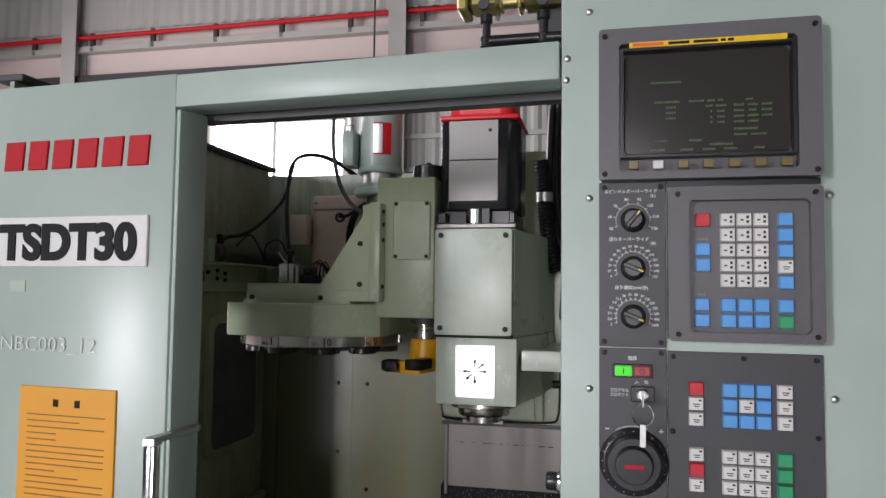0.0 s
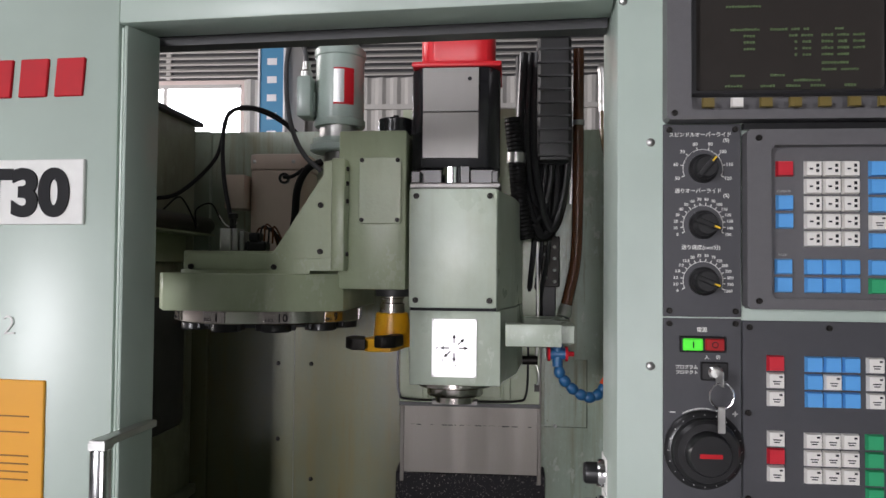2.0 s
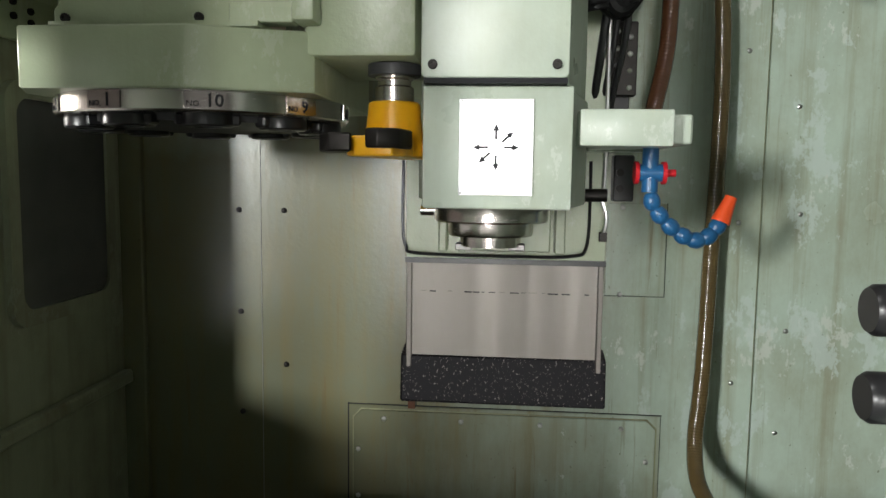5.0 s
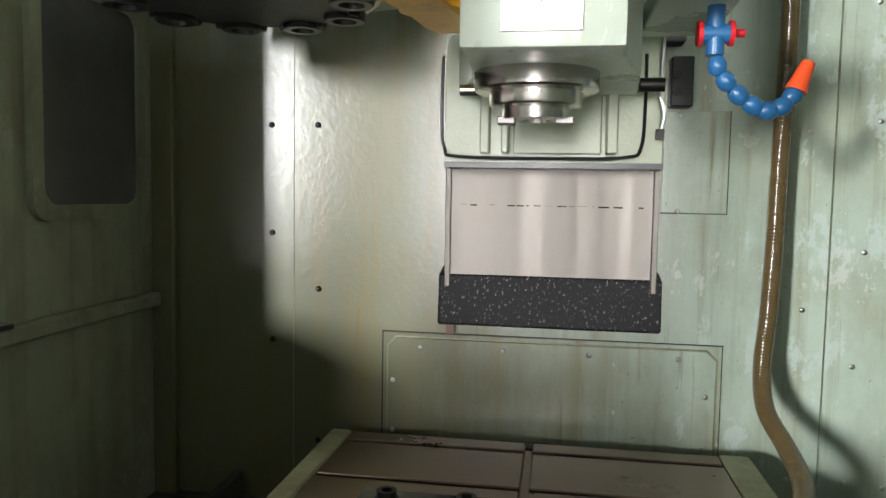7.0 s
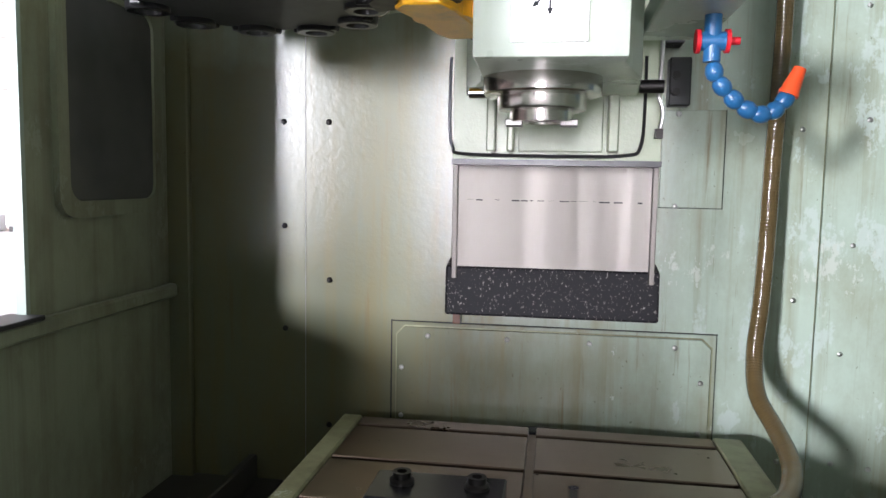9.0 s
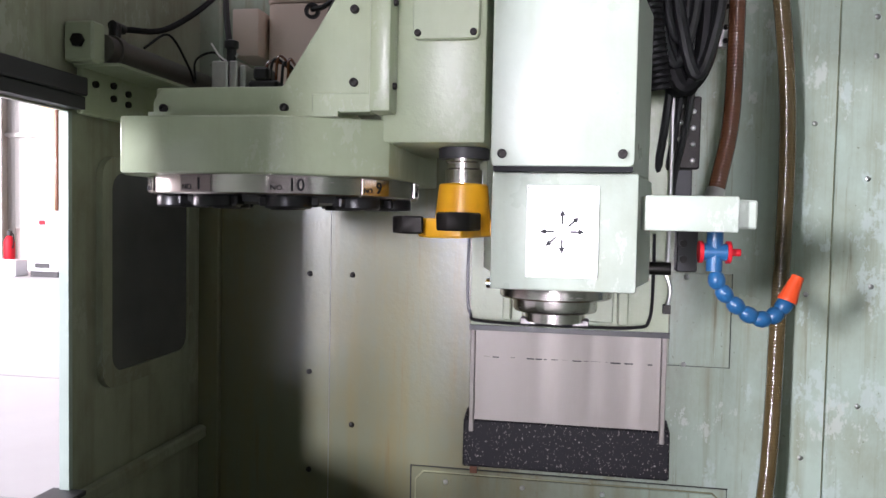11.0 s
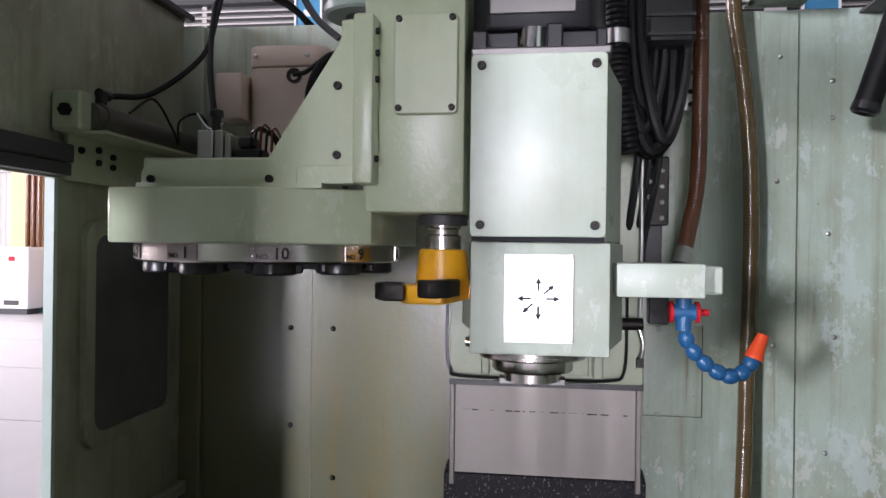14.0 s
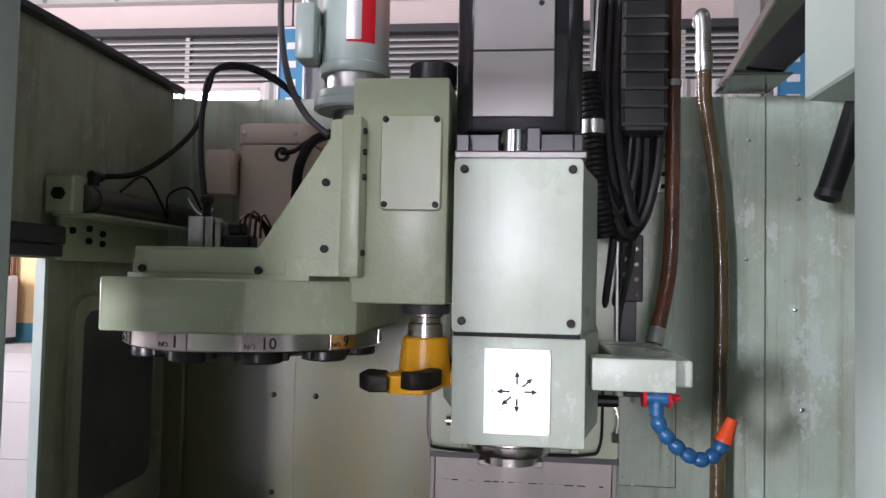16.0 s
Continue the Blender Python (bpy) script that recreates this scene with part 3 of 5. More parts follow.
for z in (1.342, 1.304):
    bt = part("push_button", lathe([(0.0145, 0), (0.0145, 0.006), (0.013, 0.009), (0.011, 0.009)], (0.0755, 1.178, z), (-1, 0, 0), 24), M["chrome"], cc, "black push button with chrome ring")
    part("cap", lathe([(0.0112, 0.006), (0.0112, 0.02), (0.0095, 0.0225), (0, 0.0225)], (0.0755, 1.178, z), (-1, 0, 0), 24), M["black"], bt)
    part("label_plate", B((0.0742, 0.0752, 1.16, 1.198, z - 0.018, z + 0.018)), M["white"], cc)

# ---- control panel ----
Y = 1.0985
cp = thing("control_panel", (0.232, Y, 1.2), "charcoal machine control panel with screen, keypads and dials", "control panel")
# screen unit
su = part("screen_unit", join(ring(rounded(0.118, 0.3455, 1.6955, 1.8635, 0.003, 1), rounded(0.140, 0.322, 1.704, 1.846, 0.003, 1), "y", 1.078, Y),
          B((0.138, 0.324, 1.093, 1.097, 1.70, 1.85))), M["panel2"], cp, "charcoal screen bezel with a yellow name strip")
scr = part("screen", prism(rounded(0.1455, 0.3165, 1.7235, 1.8365, 0.006, 3), "y", 1.0885, 1.093, 0.001), M["screen"], su, "dark glass screen with faint green text")
part("visor", ring([(0.141, 1.7195), (0.321, 1.7195), (0.321, 1.8405), (0.141, 1.8405)], [(0.1445, 1.722), (0.3175, 1.722), (0.3175, 1.838), (0.1445, 1.838)], "y", 1.079, 1.093), M["black"], su)
part("name_strip", B((0.151, 0.312, 1.0772, 1.09, 1.8405, 1.8465)), M["yellowstrip"], su, "yellow strip with orange and black marks")
part("strip_mark", B((0.1545, 0.187, 1.0765, 1.078, 1.8418, 1.8452)), M["orangeprint"], su)
for a, b in ((0.192, 0.214), (0.218, 0.243), (0.246, 0.251), (0.253, 0.259)):
    part("strip_mark", B((a, b, 1.0765, 1.078, 1.842, 1.8448)), M["ink"], su)
random.seed(7)
bars = bmesh.new()
for z, spans in ((1.802, ((0.174, 0.205),)), (1.780, ((0.178, 0.204), (0.214, 0.229), (0.233, 0.241), (0.244, 0.25), (0.272, 0.279))),
                 (1.774, ((0.19, 0.2), (0.231, 0.238), (0.242, 0.252), (0.26, 0.27), (0.274, 0.284), (0.288, 0.298))),
                 (1.768, ((0.19, 0.2), (0.236, 0.239), (0.243, 0.252), (0.26, 0.27), (0.275, 0.284), (0.288, 0.298))),
                 (1.762, ((0.19, 0.2), (0.236, 0.239), (0.243, 0.252), (0.26, 0.27), (0.274, 0.284), (0.288, 0.298))),
                 (1.756, ((0.236, 0.239), (0.243, 0.252), (0.26, 0.27), (0.274, 0.284))), (1.748, ((0.26, 0.284),)), (1.742, ((0.26, 0.272), (0.277, 0.292))),
                 (1.737, ((0.178, 0.19), (0.214, 0.226))), (1.732, ((0.235, 0.258),)), (1.727, ((0.173, 0.19), (0.205, 0.218), (0.228, 0.24), (0.25, 0.262), (0.28, 0.29)))):
    for a, b in spans:
        x = a
        while x < b - 0.001:
            t_ = B((x, x + 0.0019, 1.0872, 1.0884, z, z + random.uniform(0.0016, 0.0024)))
            bars = join(bars, t_)
            x += 0.0027
tagged(part("screen_text", bars, M["crt"], scr), kind="stuff")
KEY = {}


def key_mesh(w, h, d, m):
    k = (w, h, d, m)
    if k not in KEY:
        bm = B((-w / 2, w / 2, -d, 0, -h / 2, h / 2))
        for v in bm.verts:
            if v.co.y < -d / 2:
                v.co.x *= 0.86
                v.co.z *= 0.86
        KEY[k] = finish(bm, M[m], "key", False)
    return KEY[k]


def key(parent, x, z, m, w=0.0152, h=0.0145, y=Y, d=0.005, marks=0):
    ob = piece("key", key_mesh(w, h, d, m), parent, (x, y, z))
    if marks:
        k = ("m", marks, m)
        if k not in KEY:
            random.seed(marks)
            bm = bmesh.new()
            s = 0.0024 if marks < 3 else 0.0013
            if marks == 1:
                bm = join(B((-0.0042, -0.001, -d - 0.0003, -d + 0.0002, -0.0012, 0.0004)), B((0.0018, 0.0044, -d - 0.0003, -d + 0.0002, 0.0012, 0.0042)), B((0.0018, 0.0044, -d - 0.0003, -d + 0.0002, -0.0036, -0.0008)))
            else:
                bm = join(B((-0.0036, 0.0036, -d - 0.0003, -d + 0.0002, -0.0008, 0.0002)), B((-0.0026, 0.0026, -d - 0.0003, -d + 0.0002, -0.003, -0.002)), B((0.0022, 0.005, -d - 0.0003, -d + 0.0002, 0.003, 0.0048)))
            KEY[k] = finish(bm, M["ink"] if m == "keywhite" else M["grey"], "print", False)
        piece("print", KEY[k], parent, (x, y, z))
    return ob


for k in range(7):
    key(su, 0.155 + 0.0258 * k, 1.7105, "keywhite" if k == 1 else "keyolive", 0.0115, 0.0095, 1.0785, 0.003)
for x, z in ((0.1245, 1.855), (0.339, 1.855), (0.1245, 1.7015), (0.339, 1.7015)):
    piece("screw", BOLT_P, su, (x, 1.078, z))
# dial plate
dp = part("dial_plate", B((0.118, 0.1895, 1.0955, Y, 1.5125, 1.6945), bev=0.0006), M["panel"], cp)
knob = finish(join(lathe([(0.0135, 0), (0.0135, 0.004), (0.011, 0.007), (0.0105, 0.016), (0.009, 0.018), (0, 0.018)], (0, 0, 0), (0, -1, 0), 20),
                   B((-0.0025, 0.0025, -0.02, -0.012, -0.0115, 0.0115), bev=0.001)), M["black"], "knob")
pointer = finish(B((-0.0008, 0.0008, -0.0206, -0.0198, 0.006, 0.0112)), M["yellowstrip"], "pointer")
tick = finish(B((-0.0004, 0.0004, -0.0004, 0.0002, -0.0012, 0.0012)), M["white"], "tick")


def words(text, size, parent, x, y, z, m="white", tilt=0.0):
    """A printed word, centred on a point of a plate that faces -y."""
    k = (text, size, m)
    if k not in KEY:
        me = lettering(text, size, 0.0005, M[m], 0.00006)
        me.name = "print"
        us = [v.co.x for v in me.vertices]
        ws = [v.co.z for v in me.vertices]
        me.transform(Matrix.Translation((-(min(us) + max(us)) / 2, 0, -(min(ws) + max(ws)) / 2)))
        KEY[k] = me
    return piece("print", KEY[k], parent, (x, y - 0.0002, z), Matrix.Rotation(tilt, 4, "Y"))


SPEED = "50 60 70 80 90 100 110 120".split()
FEED = [str(10 * i) for i in range(16)]
JOG = "0 2.0 3.2 5.0 7.9 12.6 20 32 50 79 126 200 320 500 790 1260".split()
for z, ang, marks in ((1.652, 40, SPEED), (1.599, 112, FEED), (1.546, 112, JOG)):
    kb = piece("knob", knob, dp, (0.1545, 1.0955, z), Matrix.Rotation(radians(ang), 4, "Y"))
    ptr = new("pointer", pointer)
    ptr.parent = kb
    n = len(marks)
    for i, text in enumerate(marks):
        a = radians(-112 + 224 * i / (n - 1))
        piece("tick", tick, dp, (0.1545 + 0.0196 * math.sin(a), 1.0955, z + 0.0196 * math.cos(a)), Matrix.Rotation(a, 4, "Y"))
        words(text, 0.0046 if n < 9 else 0.0039, dp, 0.1545 + 0.0252 * math.sin(a), 1.0955, z + 0.0242 * math.cos(a))
    arc = ring([(0.1545 + 0.0186 * math.sin(radians(-112 + 224 * i / 24)), z + 0.0186 * math.cos(radians(-112 + 224 * i / 24))) for i in range(25)] + [(0.1545 + 0.0179 * math.sin(radians(112 - 224 * i / 24)), z + 0.0179 * math.cos(radians(112 - 224 * i / 24))) for i in range(25)],
               [(0.1545 + 0.0184 * math.sin(radians(-111 + 222 * i / 24)), z + 0.0184 * math.cos(radians(-111 + 222 * i / 24))) for i in range(25)] + [(0.1545 + 0.0181 * math.sin(radians(111 - 222 * i / 24)), z + 0.0181 * math.cos(radians(111 - 222 * i / 24))) for i in range(25)], "y", 1.095, 1.0956)
    part("arc", arc, M["white"], dp)
words("スピンドルオーバーライド", 0.0048, dp, 0.152, 1.0955, 1.6845)
words("(%)", 0.0045, dp, 0.176, 1.0955, 1.6785)
words("送りオーバーライド", 0.0048, dp, 0.150, 1.0955, 1.6312)
words("(%)", 0.0045, dp, 0.176, 1.0955, 1.6262)
words("送り速度(mm/分)", 0.0048, dp, 0.1525, 1.0955, 1.5775)
for x, z in ((0.1235, 1.689), (0.184, 1.689), (0.1235, 1.518), (0.184, 1.518)):
    piece("screw", BOLT_P, dp, (x, 1.0955, z))
# keypad unit
ku = part("keypad_unit", join(ring(rounded(0.191, 0.3455, 1.521, 1.6865, 0.003, 1), rounded(0.2125, 0.333, 1.531, 1.672, 0.004, 1), "y", 1.082, Y),
          B((0.2085, 0.337, 1.0925, 1.0965, 1.527, 1.676))), M["panel2"], cp, "charcoal keypad bezel with coloured keys")
for r in range(5):
    for c in range(3):
        key(ku, 0.2525 + 0.0167 * c, 1.651 - 0.01625 * r, "keywhite", y=1.0925, marks=1)
    key(ku, 0.3098, 1.651 - 0.01665 * r, "keywhite" if r == 3 else "keyblue", y=1.0925, marks=2 if r == 3 else 0)
for r in range(2):
    for c in range(3):
        key(ku, 0.2525 + 0.0167 * c, 1.560 - 0.0168 * r, "keyblue", y=1.0925)
    key(ku, 0.3093, 1.5597 - 0.0168 * r, ("keyblue", "keygreen")[r], y=1.0925)
    key(ku, 0.2272, 1.6195 - 0.0168 * r, "keyblue", y=1.0925)
    key(ku, 0.226, 1.5602 - 0.0168 * r, "keyblue", y=1.0925)
key(ku, 0.2272, 1.6512, "keyred", y=1.0925)
words("CURSOR", 0.0032, ku, 0.2272, 1.0925, 1.6305, "grey")
words("PAGE", 0.0032, ku, 0.226, 1.0925, 1.5712, "grey")
for x, z in ((0.201, 1.6785), (0.3375, 1.6785), (0.201, 1.5285), (0.3375, 1.5285)):
    piece("screw", BOLT_P, ku, (x, 1.082, z))
part("trim_rail", B((0.191, 0.3455, 1.092, Y, 1.6885, 1.6945)), M["black"], cp)
# operator plates
ol = part("switch_plate", B((0.118, 0.1895, 1.0955, Y, 1.20, 1.511), bev=0.0006), M["panel"], cp)
orr = part("button_plate", B((0.1905, 0.3455, 1.0955, Y, 1.20, 1.5095), bev=0.0006), M["panel"], cp)
part("lamp_frame", B((0.1325, 0.1745, 1.091, 1.0957, 1.4795, 1.4945), bev=0.001), M["black"], ol)
part("green_lamp", B((0.1348, 0.1528, 1.0875, 1.0915, 1.4815, 1.4925), bev=0.001), M["lampgreen"], ol, "lit green indicator button")
part("red_lamp", B((0.1548, 0.1722, 1.0875, 1.0915, 1.4815, 1.4925), bev=0.001), M["lampred"], ol, "unlit red indicator button")
ks = part("key_switch", B((0.152, 0.1765, 1.0915, 1.0957, 1.4535, 1.4705), bev=0.001), M["black"], ol)
part("lock", lathe([(0.0068, 0), (0.0068, 0.006), (0.005, 0.008), (0, 0.008)], (0.1635, 1.0915, 1.462), (0, -1, 0), 18), M["chrome"], ks)
part("key", B((0.1628, 0.1642, 1.062, 1.084, 1.452, 1.4655), bev=0.0004), M["zinc"], ks)
part("key_ring", tube([(0.1635 + 0.0105 * math.sin(a), 1.067, 1.4435 + 0.0115 * math.cos(a)) for a in [k * math.pi / 8 for k in range(17)]], 0.0008, 6, 2), M["chrome"], ks)
part("spare_key", B((0.160, 0.1665, 1.066, 1.068, 1.410, 1.434), bev=0.0006), M["zinc"], ks)
wheel = part("hand_wheel", lathe([(0.0365, 0), (0.0365, 0.003), (0.034, 0.006), (0.031, 0.007), (0.030, 0.014), (0.027, 0.017), (0.0205, 0.017), (0.0195, 0.025), (0.018, 0.0275), (0, 0.0275)], (0.1545, 1.0955, 1.389), (0, -1, 0), 44), M["black"], ol, "black hand wheel with engraved scale")
part("wheel_mark", B((0.1445, 0.1645, 1.0675, 1.0683, 1.387, 1.391)), M["redprint"], wheel)
part("scale_arc", ring([(0.1545 + 0.0385 * math.sin(radians(-30 + 52 * i / 12)), 1.389 + 0.0385 * math.cos(radians(-30 + 52 * i / 12))) for i in range(13)] + [(0.1545 + 0.0375 * math.sin(radians(22 - 52 * i / 12)), 1.389 + 0.0375 * math.cos(radians(22 - 52 * i / 12))) for i in range(13)],
     [(0.1545 + 0.0382 * math.sin(radians(-29 + 50 * i / 12)), 1.389 + 0.0382 * math.cos(radians(-29 + 50 * i / 12))) for i in range(13)] + [(0.1545 + 0.0378 * math.sin(radians(21 - 50 * i / 12)), 1.389 + 0.0378 * math.cos(radians(21 - 50 * i / 12))) for i in range(13)], "y", 1.0945, 1.0957), M["white"], ol)
for x, z in ((0.1265, 1.423), (0.1835, 1.4225)):
    part("sign", B((x - 0.0025, x + 0.0025, 1.0951, 1.0957, z - 0.0005, z + 0.0005)) if x < 0.15 else B((x - 0.0025, x + 0.0025, 1.0951, 1.0957, z - 0.0005, z + 0.0005), (x - 0.0005, x + 0.0005, 1.0951, 1.0957, z - 0.0025, z + 0.0025)), M["white"], ol)
words("電源", 0.0048, ol, 0.1535, 1.0955, 1.5005)
words("入", 0.0042, ol, 0.158, 1.0955, 1.4748)
words("切", 0.0042, ol, 0.168, 1.0955, 1.4748)
words("プログラム", 0.0042, ol, 0.1395, 1.0955, 1.4655)
words("プロテクト", 0.0042, ol, 0.1395, 1.0955, 1.4605)
part("on_mark", B((0.1432, 0.1444, 1.0871, 1.0877, 1.4842, 1.4898)), M["ink"], ol)
part("off_mark", ring([(0.1635 + 0.003 * math.cos(k * math.pi / 8), 1.487 + 0.003 * math.sin(k * math.pi / 8)) for k in range(16)], [(0.1635 + 0.0022 * math.cos(k * math.pi / 8), 1.487 + 0.0022 * math.sin(k * math.pi / 8)) for k in range(16)], "y", 1.0871, 1.0877), M["ink"], ol)
for i in range(20):
    a = radians(18 * i)
    piece("tick", tick, ol, (0.1545 + 0.0325 * math.sin(a), 1.0895, 1.389 + 0.0325 * math.cos(a)), Matrix.Rotation(a, 4, "Y"))
for z, m in ((1.4705, "keyred"), (1.4545, "keywhite"), (1.438, "keywhite"), (1.401, "keywhite"), (1.385, "keyred"), (1.369, "keywhite"), (1.337, "keyred"), (1.321, "keywhite"), (1.305, "keywhite")):
    key(orr, 0.2195, z, m, y=1.0955, marks=3 if m == "keywhite" else 0)
for r in range(3):
    for c in range(3):
        key(orr, 0.2535 + 0.0166 * c, 1.470 - 0.0162 * r, "keywhite" if r == c == 1 else "keyblue", y=1.0955, marks=3 if r == c == 1 else 0)
        key(orr, 0.2525 + 0.0164 * c, 1.400 - 0.016 * r, "keywhite", y=1.0955, marks=3)
    key(orr, 0.3078, 1.470 - 0.0163 * r, "keywhite", y=1.0955, marks=3)
for r in range(5):
    key(orr, 0.3065, 1.400 - 0.0162 * r, "keygreen", y=1.0955)
for x, z in ((0.1965, 1.5035), (0.268, 1.5035), (0.339, 1.5035), (0.195, 1.424), (0.3395, 1.424), (0.195, 1.345), (0.3395, 1.345)):
    piece("screw", BOLT_P, orr, (x, 1.0955, z))
for x, z in ((0.1235, 1.506), (0.184, 1.5065)):
    piece("screw", BOLT_P, ol, (x, 1.0955, z))

# brass air unit on top of the opening
au = thing("air_unit", (0.0, 1.2, 1.9), "brass pneumatic manifold with black pipe fittings", "pneumatic unit")
part("manifold", join(B((-0.066, -0.052, 1.178, 1.226, 1.938, 1.966), bev=0.003), B((-0.052, -0.012, 1.183, 1.222, 1.942, 1.964), bev=0.005), rod((-0.012, 1.2, 1.952), (0.018, 1.2, 1.952), 0.008, 12), B((0.018, 0.0735, 1.183, 1.222, 1.942, 1.964), bev=0.005), B((-0.012, -0.007, 1.19, 1.212, 1.941, 1.963), bev=0.002), B((0.012, 0.018, 1.186, 1.216, 1.939, 1.965), bev=0.002)), M["brass"], au)
for x in (-0.018, 0.058):
    part("lever", join(rod((x - 0.012, 1.18, 1.944), (x + 0.006, 1.178, 1.985), 0.0035, 10), rod((x - 0.012, 1.184, 1.944), (x - 0.012, 1.176, 1.944), 0.007, 12)), M["dark"], au, "dark valve lever")
for x in (-0.03, 0.045):
    part("valve", lathe([(0.011, 0), (0.011, 0.02), (0.014, 0.022), (0.014, 0.05), (0.006, 0.056)], (x, 1.2, 1.962), seg=16), M["brass"], au)
    part("drop_pipe", lathe([(0.0085, 0), (0.0085, 0.012), (0.006, 0.014), (0.006, 0.03), (0.0085, 0.032), (0.0085, 0.042)], (x, 1.2, 1.895), seg=12), M["black"], au)
part("cross_pipe", join(rod((-0.036, 1.2, 1.902), (0.07, 1.2, 1.902), 0.0075)), M["black"], au)
part("bracket", B((0.04, 0.0745, 1.2, 1.235, 1.86, 1.94)), M["dark"], au)

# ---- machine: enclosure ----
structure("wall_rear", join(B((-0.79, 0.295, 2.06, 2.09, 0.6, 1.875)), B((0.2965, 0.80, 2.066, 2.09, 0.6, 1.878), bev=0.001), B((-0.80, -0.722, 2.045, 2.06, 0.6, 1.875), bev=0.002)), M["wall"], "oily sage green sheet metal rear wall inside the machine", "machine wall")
wr = bpy.data.objects["wall_rear"]
for x, z in ((-0.557, 1.335), (-0.479, 1.335), (-0.556, 1.161), (-0.477, 1.071), (-0.555, 0.985), (-0.477, 0.82), (0.265, 1.596), (0.262, 1.328), (0.263, 1.067), (0.268, 1.80), (0.253, 0.81)):
    piece("screw", RUSTY if x < 0 else SCREW, wr, (x, 2.06, z))
for x, z in ((0.347, 1.511), (0.351, 1.76), (0.352, 1.70), (0.358, 1.343), (0.346, 1.154), (0.338, 0.985), (0.335, 0.81), (0.39, 0.805)):
    piece("screw", SCREW, wr, (x, 2.066, z))
lo = [(-0.358, 0.78), (0.145, 0.78), (0.145, 0.985), (0.13, 0.999), (-0.345, 0.999), (-0.358, 0.985)]
ap = thing("access_panel", (-0.107, 2.058, 0.78), "oil-streaked sage green access panel on screws", "panel")
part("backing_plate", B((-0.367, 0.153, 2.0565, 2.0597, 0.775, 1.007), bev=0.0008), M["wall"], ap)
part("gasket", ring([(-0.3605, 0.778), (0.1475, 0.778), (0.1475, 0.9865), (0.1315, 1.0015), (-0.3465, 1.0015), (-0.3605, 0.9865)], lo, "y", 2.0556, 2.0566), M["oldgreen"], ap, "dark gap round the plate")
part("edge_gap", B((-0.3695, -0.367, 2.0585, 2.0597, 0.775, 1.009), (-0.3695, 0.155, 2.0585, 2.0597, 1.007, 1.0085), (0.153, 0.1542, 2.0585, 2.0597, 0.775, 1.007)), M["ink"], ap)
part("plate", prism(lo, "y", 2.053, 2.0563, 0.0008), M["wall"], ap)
for x, z in ((-0.306, 0.985), (-0.175, 0.985), (-0.043, 0.985), (0.09, 0.985), (-0.35, 0.93), (0.131, 0.93), (-0.35, 0.848), (0.131, 0.848)):
    piece("screw", SCREW, ap, (x, 2.053, z))
sp_ = thing("small_cover_plate", (0.1, 2.058, 1.206), "small sage green cover plate on the rear wall", "panel")
part("plate", B((0.056, 0.15, 2.0565, 2.0597, 1.206, 1.356), bev=0.0008), M["wall"], sp_)
part("edge_gap", B((0.1502, 0.1514, 2.0585, 2.0597, 1.205, 1.357), (0.055, 0.1514, 2.0585, 2.0597, 1.2048, 1.206)), M["ink"], sp_)
for z in (1.35, 1.208):
    piece("screw", SCREW, sp_, (0.08, 2.0565, z))

structure("trim_seam", B((0.2951, 0.2964, 2.0607, 2.062, 0.72, 1.875)), M["oldgreen"], "dark seam between two wall sheets", "seam")
structure("trim_seam_left", B((-0.5192, -0.5184, 2.0592, 2.0598, 0.72, 1.875)), M["grey"], "faint seam between two wall sheets", "seam")
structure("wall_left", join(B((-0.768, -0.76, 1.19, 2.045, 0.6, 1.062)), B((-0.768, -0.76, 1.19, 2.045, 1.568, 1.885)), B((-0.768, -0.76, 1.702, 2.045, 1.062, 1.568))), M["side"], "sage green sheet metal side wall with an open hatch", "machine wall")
structure("wall_right", B((0.80, 0.83, 1.1, 2.09, 0.06, 1.9)), M["wall"], "oily sage green sheet metal side wall", "machine wall")
structure("trim_left_edge", B((-0.795, -0.745, 1.19, 2.06, 1.8855, 1.897), bev=0.002), M["dark"], "dark rubber edge along the side wall's top", "trim")
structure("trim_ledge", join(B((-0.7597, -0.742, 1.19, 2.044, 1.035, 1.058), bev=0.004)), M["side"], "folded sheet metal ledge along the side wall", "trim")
structure("trim_hatch_rail", join(B((-0.7597, -0.735, 1.19, 1.705, 1.588, 1.612), bev=0.002), B((-0.7597, -0.74, 1.19, 1.705, 1.5705, 1.587))), M["dark"], "dark sliding rail over the open hatch", "trim")
structure("trim_hatch_post", B((-0.771, -0.757, 1.694, 1.7015, 1.0625, 1.5675)), M["frame"], "pale edge of the open hatch", "trim")
structure("trim_hatch_sill", B((-0.785, -0.735, 1.19, 1.7, 1.058, 1.0645), bev=0.001), M["dark"], "dark sill of the open hatch", "trim")

wd = thing("window_2", (-0.75, 1.88, 1.18), "smoked inspection window in a raised rounded frame", "window", "", "structure")
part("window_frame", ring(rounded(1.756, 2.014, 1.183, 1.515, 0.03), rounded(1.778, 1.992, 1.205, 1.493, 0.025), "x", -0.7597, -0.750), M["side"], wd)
part("pane", prism(rounded(1.776, 1.994, 1.203, 1.495, 0.025), "x", -0.7595, -0.7545), M["smoke"], wd, "dark smoked pane")

# chip tray below
structure("floor_tray", join(B((-0.76, 0.80, 1.14, 2.06, 0.70, 0.715)), B((-0.62, -0.605, 1.14, 2.055, 0.715, 0.76), bev=0.002), B((0.30, 0.80, 1.14, 2.055, 0.715, 0.755), bev=0.003)), M["tray"], "dark oily chip tray under the table", "machine floor")

